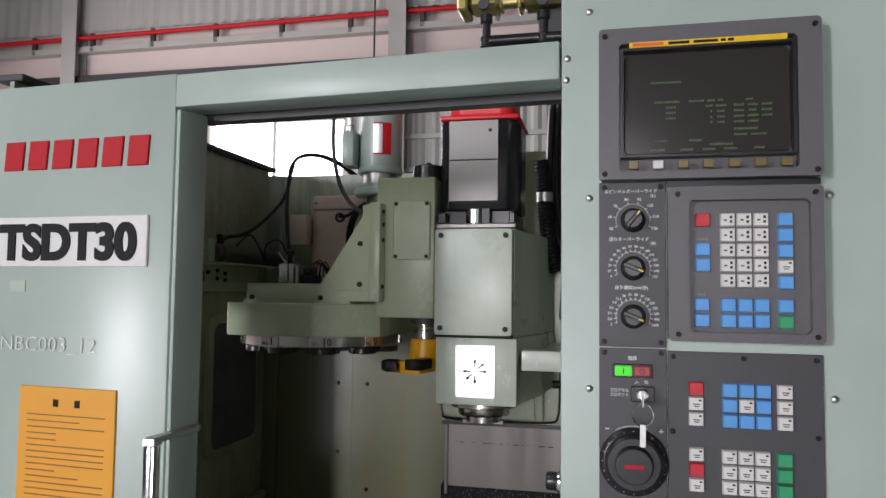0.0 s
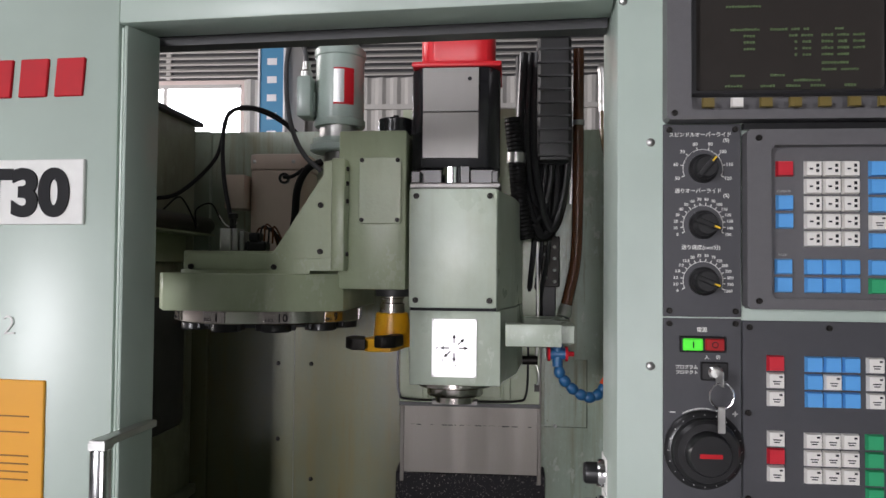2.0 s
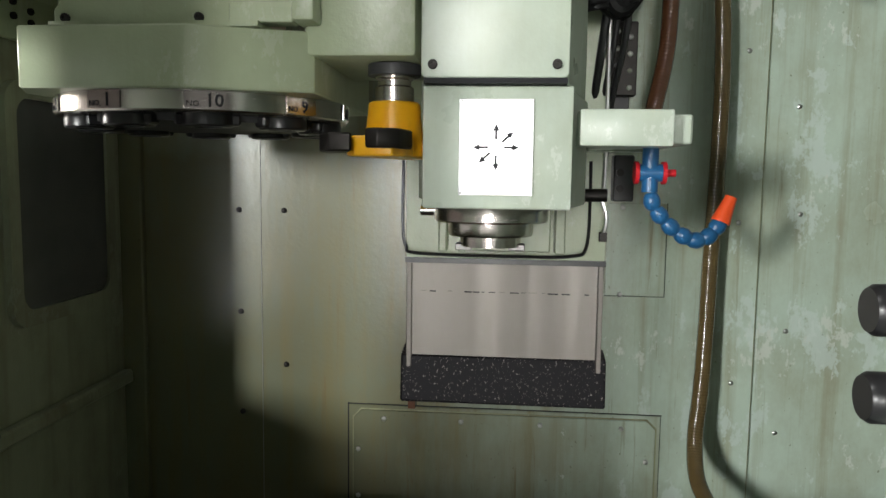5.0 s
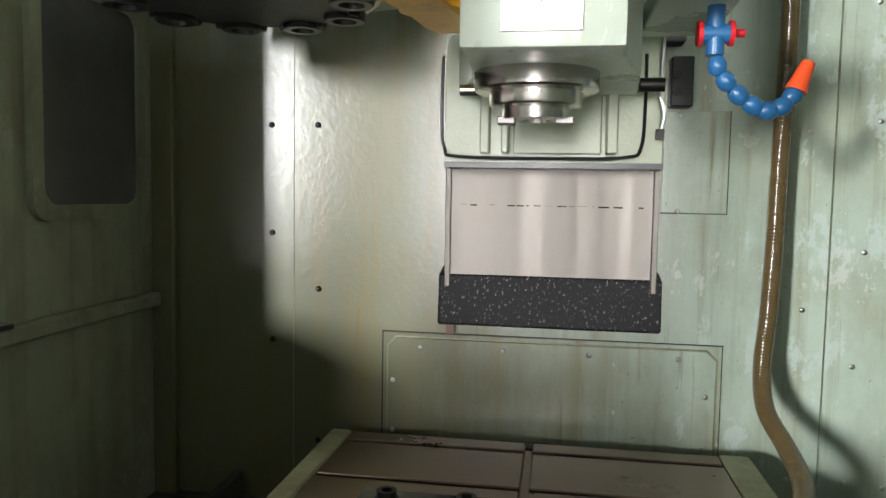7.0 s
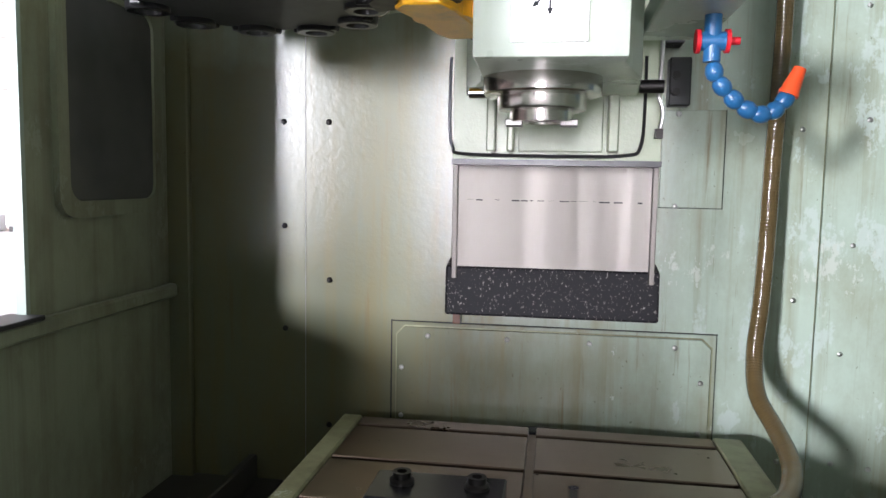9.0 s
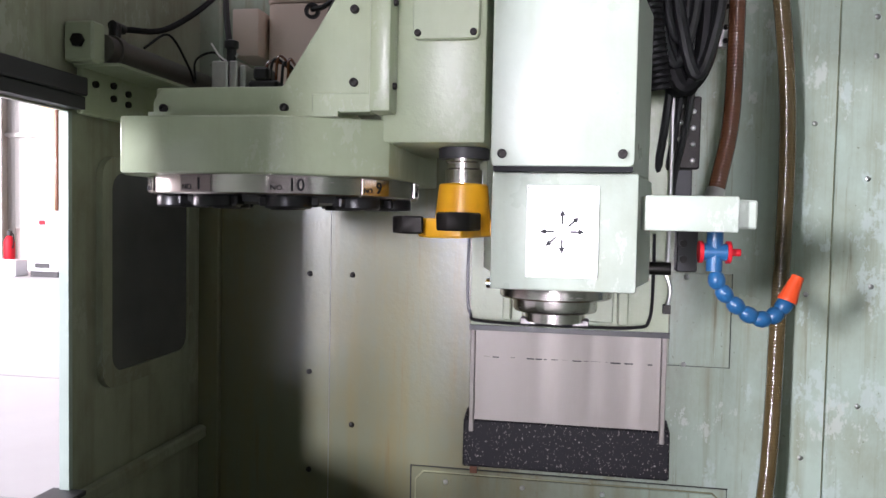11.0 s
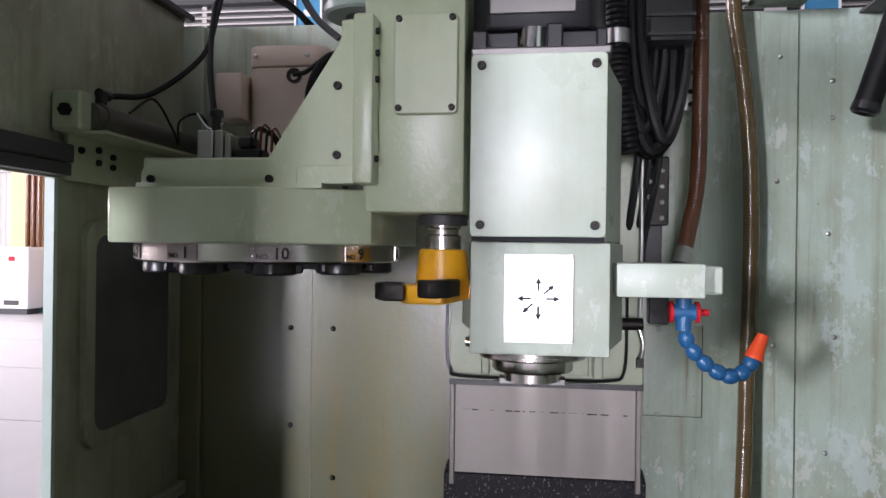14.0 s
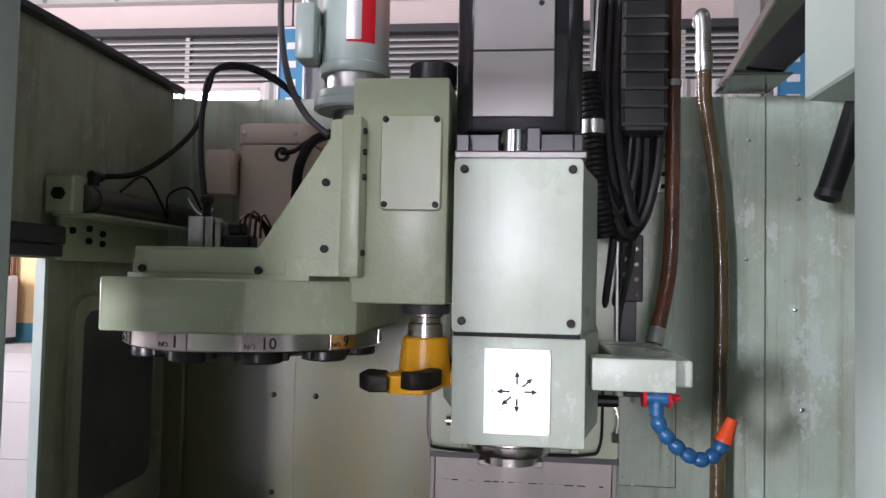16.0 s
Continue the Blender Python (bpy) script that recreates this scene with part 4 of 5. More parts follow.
# ---- side wall fittings ----
ac = thing("air_cylinder", (-0.72, 1.85, 1.63), "dark air cylinder on a green bracket along the side wall", "cylinder")
part("bracket_plate", B((-0.757, -0.748, 1.71, 1.98, 1.566, 1.632), bev=0.002), M["cast"], ac)
part("end_block", B((-0.757, -0.715, 1.685, 1.712, 1.63, 1.682), bev=0.003), M["cast"], ac)
part("barrel", join(rod((-0.722, 1.712, 1.652), (-0.722, 2.03, 1.652), 0.019, 20), rod((-0.722, 1.73, 1.652), (-0.722, 1.745, 1.652), 0.022, 20)), M["alu"], ac, "grimy dark cylinder barrel")
part("shelf", B((-0.757, -0.69, 1.705, 2.0, 1.627, 1.631)), M["cast"], ac)
part("fitting", join(rod((-0.722, 1.742, 1.668), (-0.722, 1.742, 1.69), 0.008, 12), rod((-0.722, 1.736, 1.688), (-0.722, 1.76, 1.688), 0.007, 12)), M["black"], ac)
for y, z in ((1.735, 1.609), (1.775, 1.614), (1.81, 1.608), (1.775, 1.596), (1.81, 1.593)):
    ob = piece("bolt", BOLT, ac, (-0.748, y, z), Matrix.Rotation(radians(90), 4, "Z"))
part("end_bolt", rod((-0.735, 1.685, 1.656), (-0.735, 1.679, 1.656), 0.009, 6), M["bolt"], ac)
ln = thing("air_line", (-0.72, 1.75, 1.69), "black air hose looped over the side wall", "hose")
part("hose", tube([(-0.722, 1.76, 1.688), (-0.70, 1.84, 1.71), (-0.665, 1.93, 1.79), (-0.655, 1.96, 1.87), (-0.645, 1.97, 1.905), (-0.6, 2.0, 1.915), (-0.545, 2.04, 1.89), (-0.53, 2.10, 1.86)], 0.0043), M["rubber"], ln)
ln2 = thing("air_line", (-0.6, 1.9, 1.6), "black air hose looped down to the valve", "hose")
part("hose", tube([(-0.535, 1.71, 1.63), (-0.555, 1.74, 1.66), (-0.60, 1.82, 1.74), (-0.635, 1.90, 1.83), (-0.638, 1.93, 1.885), (-0.61, 1.96, 1.912), (-0.56, 2.01, 1.905), (-0.52, 2.10, 1.87)], 0.0043), M["rubber"], ln2)
ln3 = thing("cable", (-0.68, 1.85, 1.67), "thin curled black cable on the cylinder", "cable")
part("wire", tube([(-0.715, 1.80, 1.672), (-0.70, 1.84, 1.70), (-0.685, 1.87, 1.66), (-0.69, 1.90, 1.64), (-0.70, 1.92, 1.68), (-0.675, 1.94, 1.695), (-0.66, 1.96, 1.66)], 0.0018, 6), M["rubber"], ln3)

# ---- tool magazine ----
mg = thing("tool_magazine", (-0.47, 1.76, 1.46), "sage green tool magazine with a numbered steel disc", "tool magazine")
out = [(-0.642, 1.640), (-0.612, 1.588), (-0.430, 1.583), (-0.309, 1.632), (-0.309, 1.93), (-0.43, 1.97), (-0.60, 1.95), (-0.642, 1.90)]
part("shroud", prism(out, "z", 1.482, 1.546, 0.002), M["cast"], mg)
part("lid", prism([(-0.585, 1.60), (-0.36, 1.60), (-0.36, 1.9), (-0.6, 1.9), (-0.6, 1.66)], "z", 1.546, 1.552), M["cast"], mg)
C = Vector((-0.478, 1.757, 0))
part("disc", lathe([(0.15, 1.4815), (0.172, 1.4815), (0.172, 1.4615), (0.170, 1.4595), (0.12, 1.4595)][::-1], C, seg=64), M["steel"], mg, "bright steel indexing disc")
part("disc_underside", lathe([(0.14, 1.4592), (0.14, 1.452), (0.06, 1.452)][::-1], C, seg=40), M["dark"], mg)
pot = finish(join(lathe([(0.026, 0), (0.027, -0.003), (0.027, -0.012), (0.025, -0.014), (0.016, -0.014), (0.014, -0.004)][::-1], (0, 0, 0), seg=24),
                  B((-0.034, -0.02, -0.008, 0.008, -0.012, 0), (0.02, 0.034, -0.008, 0.008, -0.012, 0), bev=0.002)), M["black"], "tool_pot")
ndot = finish(B((-0.023, 0.019, -0.0006, 0.0004, -0.009, 0.009)), M["steel"], "number_label")
WORD = lettering("NO.", 0.0085, 0.0006, M["ink"])
NUM = {k: lettering(str(k), 0.019, 0.0006, M["ink"], 0.0003) for k in range(1, 11)}
for k in range(10):
    a = radians(-104 + 36 * (k - 0))
    d = Vector((math.cos(a), math.sin(a), 0))
    piece("tool_pot", pot, mg, C + d * 0.138 + Vector((0, 0, 1.4592)), Matrix.Rotation(a + math.pi / 2, 4, "Z"))
    if d.y < 0.2:
        b2 = a
        e = Vector((math.cos(b2), math.sin(b2), 0))
        r = Matrix.Rotation(b2 + math.pi / 2, 4, "Z")
        num = (1 - k) % 10 or 10
        piece("number_label", ndot, mg, C + e * 0.1718 + Vector((0, 0, 1.4715)), r)
        foot = C + e * 0.1726 + Vector((0, 0, 1.4645))
        piece("number_word", WORD, mg, foot - r.to_3x3() @ Vector((0.021, 0, 0)), r)
        piece("number", NUM[num], mg, foot + r.to_3x3() @ Vector((-0.002, 0, 0)), r)
bk = part("bracket", join(prism([(-0.585, 1.5515), (-0.585, 1.566), (-0.573, 1.581), (-0.428, 1.581), (-0.342, 1.716), (-0.342, 1.738), (-0.326, 1.740), (-0.326, 1.551)], "y", 1.61, 1.632, 0.0015),
                          B((-0.595, -0.42, 1.632, 1.90, 1.552, 1.585), bev=0.002)), M["cast"], mg, "triangular cast bracket holding the magazine")
part("step", B((-0.392, -0.325, 1.606, 1.61, 1.551, 1.572), bev=0.001), M["cast"], bk)
for x, z in ((-0.571, 1.557), (-0.425, 1.557), (-0.345, 1.584), (-0.345, 1.663)):
    piece("bolt", BOLT, bk, (x, 1.61, z))
part("mount_strip", B((-0.325, -0.3015, 1.598, 1.64, 1.551, 1.742), bev=0.003, seg=2), M["cast"], mg)
for z in (1.58, 1.67, 1.70, 1.725):
    ob = piece("bolt", BOLT_S, mg, (-0.3015, 1.612, z), Matrix.Rotation(radians(90), 4, "Z"))

# valve and wires on the bracket
vb = thing("solenoid_valve", (-0.525, 1.7, 1.585), "small grey solenoid valve block with wires", "valve")
part("block", B((-0.552, -0.531, 1.685, 1.72, 1.586, 1.627), (-0.529, -0.518, 1.685, 1.72, 1.586, 1.627), (-0.516, -0.508, 1.687, 1.718, 1.586, 1.622), bev=0.0015), M["zinc"], vb)
part("coil", B((-0.506, -0.468, 1.69, 1.72, 1.586, 1.604), (-0.50, -0.48, 1.69, 1.72, 1.604, 1.62), bev=0.003), M["black"], vb)
part("fitting", lathe([(0.006, 0), (0.006, 0.018), (0.009, 0.02), (0.009, 0.028), (0.004, 0.03)], (-0.535, 1.705, 1.627), seg=12), M["black"], vb)
for k in range(5):
    part("wire", tube([(-0.49 + 0.008 * k, 1.70, 1.60), (-0.485 + 0.007 * k, 1.705, 1.628 + 0.004 * (k % 3)), (-0.462 + 0.005 * k, 1.71, 1.622 - 0.004 * k), (-0.452 + 0.004 * k, 1.72, 1.59)], 0.0019, 6, 6), M["rubber"] if k % 2 else M["copper"], vb)
part("loose_wire", tube([(-0.56, 1.70, 1.652), (-0.548, 1.702, 1.635), (-0.535, 1.704, 1.63), (-0.527, 1.706, 1.64)], 0.0014, 6, 6), M["white"], vb)

# beige motor that turns the magazine
pm = thing("gear_motor", (-0.52, 1.98, 1.585), "beige boxy gear motor with a terminal box", "motor")
part("housing", prism(rounded(-0.586, -0.46, 1.925, 2.035, 0.02, 4), "z", 1.585, 1.766, 0.001), M["pink"], pm)
part("cover", prism(rounded(-0.588, -0.458, 1.923, 2.037, 0.022, 4), "z", 1.768, 1.802, 0.004, 2), M["pink"], pm)
part("terminal_box", B((-0.632, -0.588, 1.905, 1.98, 1.682, 1.755), bev=0.003, seg=2), M["pink"], pm)
part("foot", B((-0.60, -0.45, 1.905, 2.04, 1.553, 1.585)), M["dark"], pm)
for x in (-0.573, -0.487):
    piece("screw", SCREW, pm, (x, 1.923, 1.785))
lp = thing("wire_loom", (-0.46, 1.9, 1.75), "black cable loom with a ring terminal", "cable")
part("cable", tube([(-0.485, 1.90, 1.60), (-0.47, 1.88, 1.66), (-0.462, 1.87, 1.72), (-0.445, 1.88, 1.762), (-0.42, 1.90, 1.78)], 0.008, 8), M["rubber"], lp)
part("cable", tube([(-0.50, 1.898, 1.748), (-0.482, 1.89, 1.748), (-0.47, 1.885, 1.752), (-0.455, 1.89, 1.765)], 0.004, 8), M["rubber"], lp)
part("ring", ring([(-0.498 + 0.012 * math.cos(k * math.pi / 8), 1.745 + 0.012 * math.sin(k * math.pi / 8)) for k in range(16)], [(-0.498 + 0.007 * math.cos(k * math.pi / 8), 1.745 + 0.007 * math.sin(k * math.pi / 8)) for k in range(16)], "y", 1.892, 1.898), M["black"], lp)

# ---- tool changer gearbox ----
gb = thing("changer_gearbox", (-0.26, 1.72, 1.52), "sage green cast gearbox of the tool changer", "gearbox")
body = part("housing", B((-0.3195, -0.2015, 1.629, 1.83, 1.52, 1.794), bev=0.004, seg=2), M["cast"], gb)
cvr = part("cover_plate", prism(rounded(-0.283, -0.209, 1.632, 1.747, 0.006, 3), "y", 1.6215, 1.629, 0.0015), M["cast"], gb)
for x in (-0.277, -0.2155):
    for z in (1.639, 1.741):
        piece("bolt", BOLT_S, cvr, (x, 1.6215, z))
part("shaft_cap", lathe([(0.031, 0), (0.031, 0.026), (0.029, 0.028), (0.006, 0.028), (0.005, 0.036), (0, 0.036)], (-0.23, 1.69, 1.796), seg=28), M["motor"], gb, "dark shaft cap")
part("side_lever", B((-0.335, -0.3195, 1.70, 1.74, 1.735, 1.765), bev=0.003), M["cast"], gb)
part("bearing_block", lathe([(0.03, 0), (0.03, 0.012), (0.026, 0.014)], (-0.233, 1.69, 1.507), seg=28), M["dark"], gb)

tm = thing("changer_motor", (-0.331, 1.70, 1.74), "pale teal electric motor with a flange and red label", "motor")
part("neck", lathe([(0.026, 0), (0.028, 0.02), (0.026, 0.036)], (-0.333, 1.69, 1.728), seg=24), M["alu"], tm)
part("flange", lathe([(0.048, 0), (0.052, 0.003), (0.052, 0.012), (0.05, 0.014), (0.05, 0.0145), (0.047, 0.016), (0.047, 0.024), (0.036, 0.026)], (-0.333, 1.69, 1.764), seg=40), M["teal"], tm)
part("collar", lathe([(0.036, 0), (0.036, 0.022)], (-0.333, 1.69, 1.789), seg=36), M["zinc"], tm)
part("barrel", lathe([(0.044, 0), (0.046, 0.003), (0.046, 0.012), (0.0435, 0.014), (0.0435, 0.125), (0.046, 0.127), (0.046, 0.138), (0.043, 0.142), (0.03, 0.155), (0, 0.16)], (-0.333, 1.69, 1.81), seg=40), M["teal"], tm)
part("terminal_box", join(B((-0.4, -0.374, 1.64, 1.685, 1.822, 1.895), bev=0.005, seg=2), B((-0.394, -0.372, 1.66, 1.70, 1.835, 1.87))), M["teal"], tm)
part("name_label", prism([(-0.333 + 0.0442 * math.sin(radians(a)), 1.69 - 0.0442 * math.cos(radians(a))) for a in range(-2, 47, 4)] + [(-0.333 + 0.0436 * math.sin(radians(a)), 1.69 - 0.0436 * math.cos(radians(a))) for a in range(46, -3, -4)], "z", 1.845, 1.91), M["redprint"], tm, "red and silver type label")
part("name_label", prism([(-0.333 + 0.0445 * math.sin(radians(a)), 1.69 - 0.0445 * math.cos(radians(a))) for a in range(-2, 23, 4)] + [(-0.333 + 0.0437 * math.sin(radians(a)), 1.69 - 0.0437 * math.cos(radians(a))) for a in range(22, -3, -4)], "z", 1.848, 1.907), M["label"], tm)
part("gland", lathe([(0.01, 0), (0.01, 0.012), (0.007, 0.016), (0.007, 0.03)], (-0.387, 1.66, 1.893), seg=14), M["zinc"], tm)
mc = thing("motor_cable", (-0.4, 1.65, 1.75), "grey cable from the motor down to the gearbox", "cable")
part("cable", tube([(-0.387, 1.66, 1.92), (-0.392, 1.655, 1.95), (-0.41, 1.65, 1.96), (-0.419, 1.645, 1.92), (-0.416, 1.64, 1.85), (-0.402, 1.636, 1.79), (-0.38, 1.635, 1.75), (-0.352, 1.637, 1.725)], 0.0042), M["dark"], mc)

# yellow change arm
ar = thing("change_arm", (-0.233, 1.69, 1.415), "yellow tool change arm with dark grippers, parked", "tool changer arm")
part("shaft", lathe([(0.022, 0), (0.022, 0.02), (0.019, 0.022), (0.019, 0.028), (0.022, 0.03), (0.022, 0.07)], (-0.233, 1.69, 1.474), seg=28), M["steel"], ar, "oily steel shaft")
part("hub", lathe([(0.0335, 0), (0.033, 0.02), (0.029, 0.058), (0.027, 0.06)], (-0.233, 1.69, 1.418), seg=36), M["yellow"], ar)
part("arm_bar", join(prism([(-0.26, 1.69), (-0.275, 1.63), (-0.262, 1.608), (-0.222, 1.608), (-0.212, 1.64), (-0.205, 1.69), (-0.19, 1.76), (-0.205, 1.79), (-0.24, 1.79), (-0.252, 1.76)], "z", 1.416, 1.437, 0.002), B((-0.205, -0.185, 1.685, 1.72, 1.418, 1.436), bev=0.003)), M["yellow"], ar)
part("gripper", join(prism([(-0.30, 1.66), (-0.302, 1.62), (-0.285, 1.592), (-0.262, 1.595), (-0.268, 1.615), (-0.272, 1.65)], "z", 1.42, 1.439, 0.002), prism([(-0.222, 1.65), (-0.232, 1.615), (-0.25, 1.6), (-0.235, 1.588), (-0.213, 1.6), (-0.205, 1.64)], "z", 1.424, 1.444, 0.002)), M["bolt"], ar, "dark steel gripper jaws")
part("gripper", join(prism([(-0.195, 1.76), (-0.19, 1.80), (-0.205, 1.825), (-0.218, 1.82), (-0.212, 1.80), (-0.215, 1.77)], "z", 1.42, 1.44, 0.002)), M["bolt"], ar, "dark steel gripper jaws")

# ---- way cover on the column ----
wc = thing("way_cover", (-0.107, 2.02, 1.03), "brushed steel sliding way cover with black rubber wiper", "way cover")
part("sheet", B((-0.256, 0.043, 2.012, 2.016, 1.10, 1.80), bev=0.0008), M["cover"], wc, "brushed stainless cover sheet")
part("side_flange", B((-0.262, -0.254, 2.004, 2.05, 1.09, 1.80), bev=0.001), M["cover"], wc)
part("side_flange", B((0.0385, 0.0465, 2.002, 2.05, 1.09, 1.80), bev=0.001), M["cover"], wc)
part("wiper", prism([(2.004, 1.032), (2.055, 1.028), (2.055, 1.118), (2.01, 1.109)], "x", -0.2715, 0.056, 0.003), M["wiper"], wc, "black rubber wiper strewn with chips")
part("foot_bracket", B((-0.262, -0.25, 2.03, 2.055, 1.012, 1.03)), M["copper"], wc)
random.seed(11)
sx = -0.24
while sx < 0.03:
    w = random.uniform(0.004, 0.016)
    if random.random() < 0.75:
        part("scratch", B((sx, sx + w, 2.0115, 2.0125, 1.2125 + random.uniform(-0.001, 0.001), 1.2138)), M["ink"], wc)
    sx += w + random.uniform(0.002, 0.008)
lc = thing("limit_switch", (0.075, 2.04, 1.358), "black limit switch block on the rear wall", "switch")
part("body", B((0.06, 0.0915, 2.03, 2.0595, 1.36, 1.432), bev=0.002), M["black"], lc)
part("roller", join(rod((0.069, 2.024, 1.405), (0.069, 2.03, 1.405), 0.006, 12), rod((0.069, 2.024, 1.38), (0.069, 2.03, 1.38), 0.006, 12)), M["bolt"], lc)

# ---- spindle head (low position) ----
sh = thing("spindle_head", (-0.115, 1.75, 1.31), "sage green spindle head with black motor and red cap", "spindle head")
part("nose_housing", prism([(-0.1905, 1.605), (-0.0385, 1.605), (-0.0385, 1.64), (-0.01, 1.76), (0.004, 1.93), (-0.235, 1.93), (-0.195, 1.76), (-0.1905, 1.64)], "z", 1.363, 1.4875, 0.003, 2), M["head"], sh)
part("upper_body", prism([(-0.1865, 1.6105), (-0.044, 1.6105), (-0.036, 1.66), (-0.014, 1.76), (0.003, 1.93), (-0.232, 1.93), (-0.197, 1.76), (-0.1885, 1.66)], "z", 1.488, 1.69, 0.002), M["head"], sh)
fc = part("front_cover", prism(rounded(-0.190, -0.0455, 1.4925, 1.6885, 0.005, 3), "y", 1.585, 1.610, 0.004, 3), M["head"], sh, "flat sage green cover with chipped paint")
for x in (-0.1785, -0.0575):
    for z in (1.505, 1.676):
        piece("bolt", BOLT, fc, (x, 1.5855, z))
lb = part("axis_plate", B((-0.153, -0.078, 1.6025, 1.605, 1.377, 1.474), bev=0.0006), M["label"], sh, "silver label plate with black axis arrows")
AX, AZ = -0.1155, 1.4255
arrow = finish(prism([(-0.0011, 0.008), (0.0011, 0.008), (0.0011, 0.0165), (0.0034, 0.0165), (0, 0.0235), (-0.0034, 0.0165), (-0.0011, 0.0165)], "y", -0.0006, 0.0002), M["ink"], "arrow")
for a in (0, 90, 180, 270, 48, 228):
    piece("arrow", arrow, lb, (AX, 1.6025, AZ), Matrix.Rotation(radians(a), 4, "Y"))
for txt, x, z in (("+Z", -0.002, 0.027), ("-Z", -0.002, -0.032), ("+X", 0.026, -0.002), ("-X", -0.032, -0.002), ("+Y", 0.017, 0.017), ("-Y", -0.023, -0.023)):
    piece("axis_letter", lettering(txt, 0.006, 0.0005, M["ink"]), lb, (AX + x, 1.602, AZ + z))
for x in (-0.1505, -0.0805):
    for z in (1.3795, 1.4715):
        piece("rivet", dome_bolt(0.0014, 0.0008), lb, (x, 1.6025, z))
# black strip paints the gap's shade and grime below the cover
part("seam", B((-0.188, -0.0465, 1.589, 1.6095, 1.4876, 1.4927)), M["ink"], sh, "black strip for the shaded, grimy gap under the cover")
part("base_plate", B((-0.192, -0.040, 1.60, 1.80, 1.690, 1.70), bev=0.002), M["alu"], sh, "grimy motor base plate")
mo = part("motor", prism([(-0.195, 1.65), (-0.176, 1.628), (-0.062, 1.628), (-0.043, 1.65), (-0.043, 1.77), (-0.062, 1.792), (-0.176, 1.792), (-0.195, 1.77)], "z", 1.728, 1.902, 0.003), M["motor"], sh, "black enamelled spindle motor")
part("motor_foot", B((-0.188, -0.05, 1.64, 1.79, 1.70, 1.728), (-0.192, -0.175, 1.612, 1.64, 1.70, 1.722), (-0.056, -0.044, 1.612, 1.64, 1.70, 1.722), (-0.110, -0.092, 1.622, 1.64, 1.70, 1.732), bev=0.002), M["motor"], sh)
part("coupling", lathe([(0.019, 0), (0.019, 0.03)], (-0.125, 1.645, 1.70), seg=24), M["chrome"], sh)
part("front_plate", B((-0.174, -0.078, 1.6235, 1.628, 1.744, 1.823), (-0.174, -0.078, 1.6235, 1.628, 1.824, 1.900), bev=0.001), M["alu"], mo, "grey aluminium motor side")
part("port", rod((-0.094, 1.623, 1.88), (-0.094, 1.6245, 1.88), 0.0035, 12), M["ink"], mo)
part("cap", prism([(-0.195, 1.63), (-0.04, 1.63), (-0.04, 1.79), (-0.195, 1.79)], "z", 1.903, 1.913, 0.004, 2), M["red"], mo, "red plastic fan cap")
part("cap_top", prism(rounded(-0.182, -0.052, 1.642, 1.778, 0.03, 4), "z", 1.913, 1.99, 0.006, 2), M["red"], mo)
SX, SY = -0.1235, 1.752
part("spindle_flange", lathe([(0.068, 1.3665), (0.069, 1.365), (0.069, 1.344), (0.067, 1.342), (0.052, 1.341), (0.052, 1.328), (0.05, 1.325), (0.037, 1.324), (0.037, 1.312), (0.018, 1.311), (0.014, 1.33)][::-1], (SX, SY, 0), seg=56), M["steel"], sh, "bright turned spindle nose")
for dx in (-0.042, 0.022):
    part("drive_key", B((SX + dx, SX + dx + 0.02, SY - 0.012, SY + 0.012, 1.307, 1.315), bev=0.001), M["alu"], sh)
part("coolant_stub", rod((-0.215, 1.80, 1.352), (-0.17, 1.80, 1.352), 0.007, 14), M["chrome"], sh)
# saddle behind the head
part("saddle", B((-0.255, 0.040, 1.95, 2.004, 1.274, 1.90)), M["cast"], sh)
for a, b, c in ((-0.205, -0.192, 1.93), (-0.175, -0.165, 1.92), (-0.035, -0.02, 1.92), (-0.16, -0.04, 1.945)):
    part("rib", B((a, b, c, 1.951, 1.285, 1.37), bev=0.002), M["cast"], sh)
part("saddle_lip", B((-0.256, 0.042, 1.944, 2.006, 1.266, 1.274)), M["black"], sh)
part("oil_pipe", tube([(-0.26, 1.95, 1.42), (-0.26, 1.945, 1.33), (-0.255, 1.942, 1.292), (-0.235, 1.938, 1.281), (-0.1, 1.938, 1.279), (-0.01, 1.938, 1.281), (0.012, 1.94, 1.295), (0.016, 1.945, 1.36), (0.016, 1.95, 1.42)], 0.0024, 8), M["black"], sh, "thin black oil pipe")
part("side_pipe", tube([(0.034, 1.93, 1.62), (0.034, 1.93, 1.40), (0.03, 1.928, 1.37), (0.038, 1.926, 1.34), (0.034, 1.93, 1.31)], 0.003, 8), M["zinc"], sh)
part("pipe_union", rod((0.003, 1.90, 1.372), (0.034, 1.90, 1.372), 0.009, 12), M["bolt"], sh)
part("pipe_nut", B((0.029, 0.039, 1.922, 1.934, 1.305, 1.318)), M["bolt"], sh)

# coolant block and jointed nozzle on the head
cb2 = part("coolant_block", B((-0.031, 0.062, 1.614, 1.66, 1.4285, 1.4655), bev=0.002, seg=2), M["head"], sh)
part("block_arm", B((0.0, 0.086, 1.64, 1.90, 1.432, 1.4625), bev=0.002), M["head"], sh)
nz = thing("coolant_nozzle", (0.055, 1.69, 1.31), "blue jointed coolant nozzle with an orange tip", "nozzle")
P0 = [(0.0665, 1.75, 1.4285), (0.0665, 1.75, 1.405), (0.068, 1.75, 1.369), (0.078, 1.752, 1.353), (0.092, 1.755, 1.339), (0.108, 1.758, 1.328), (0.124, 1.761, 1.323), (0.139, 1.764, 1.328), (0.150, 1.767, 1.340)]
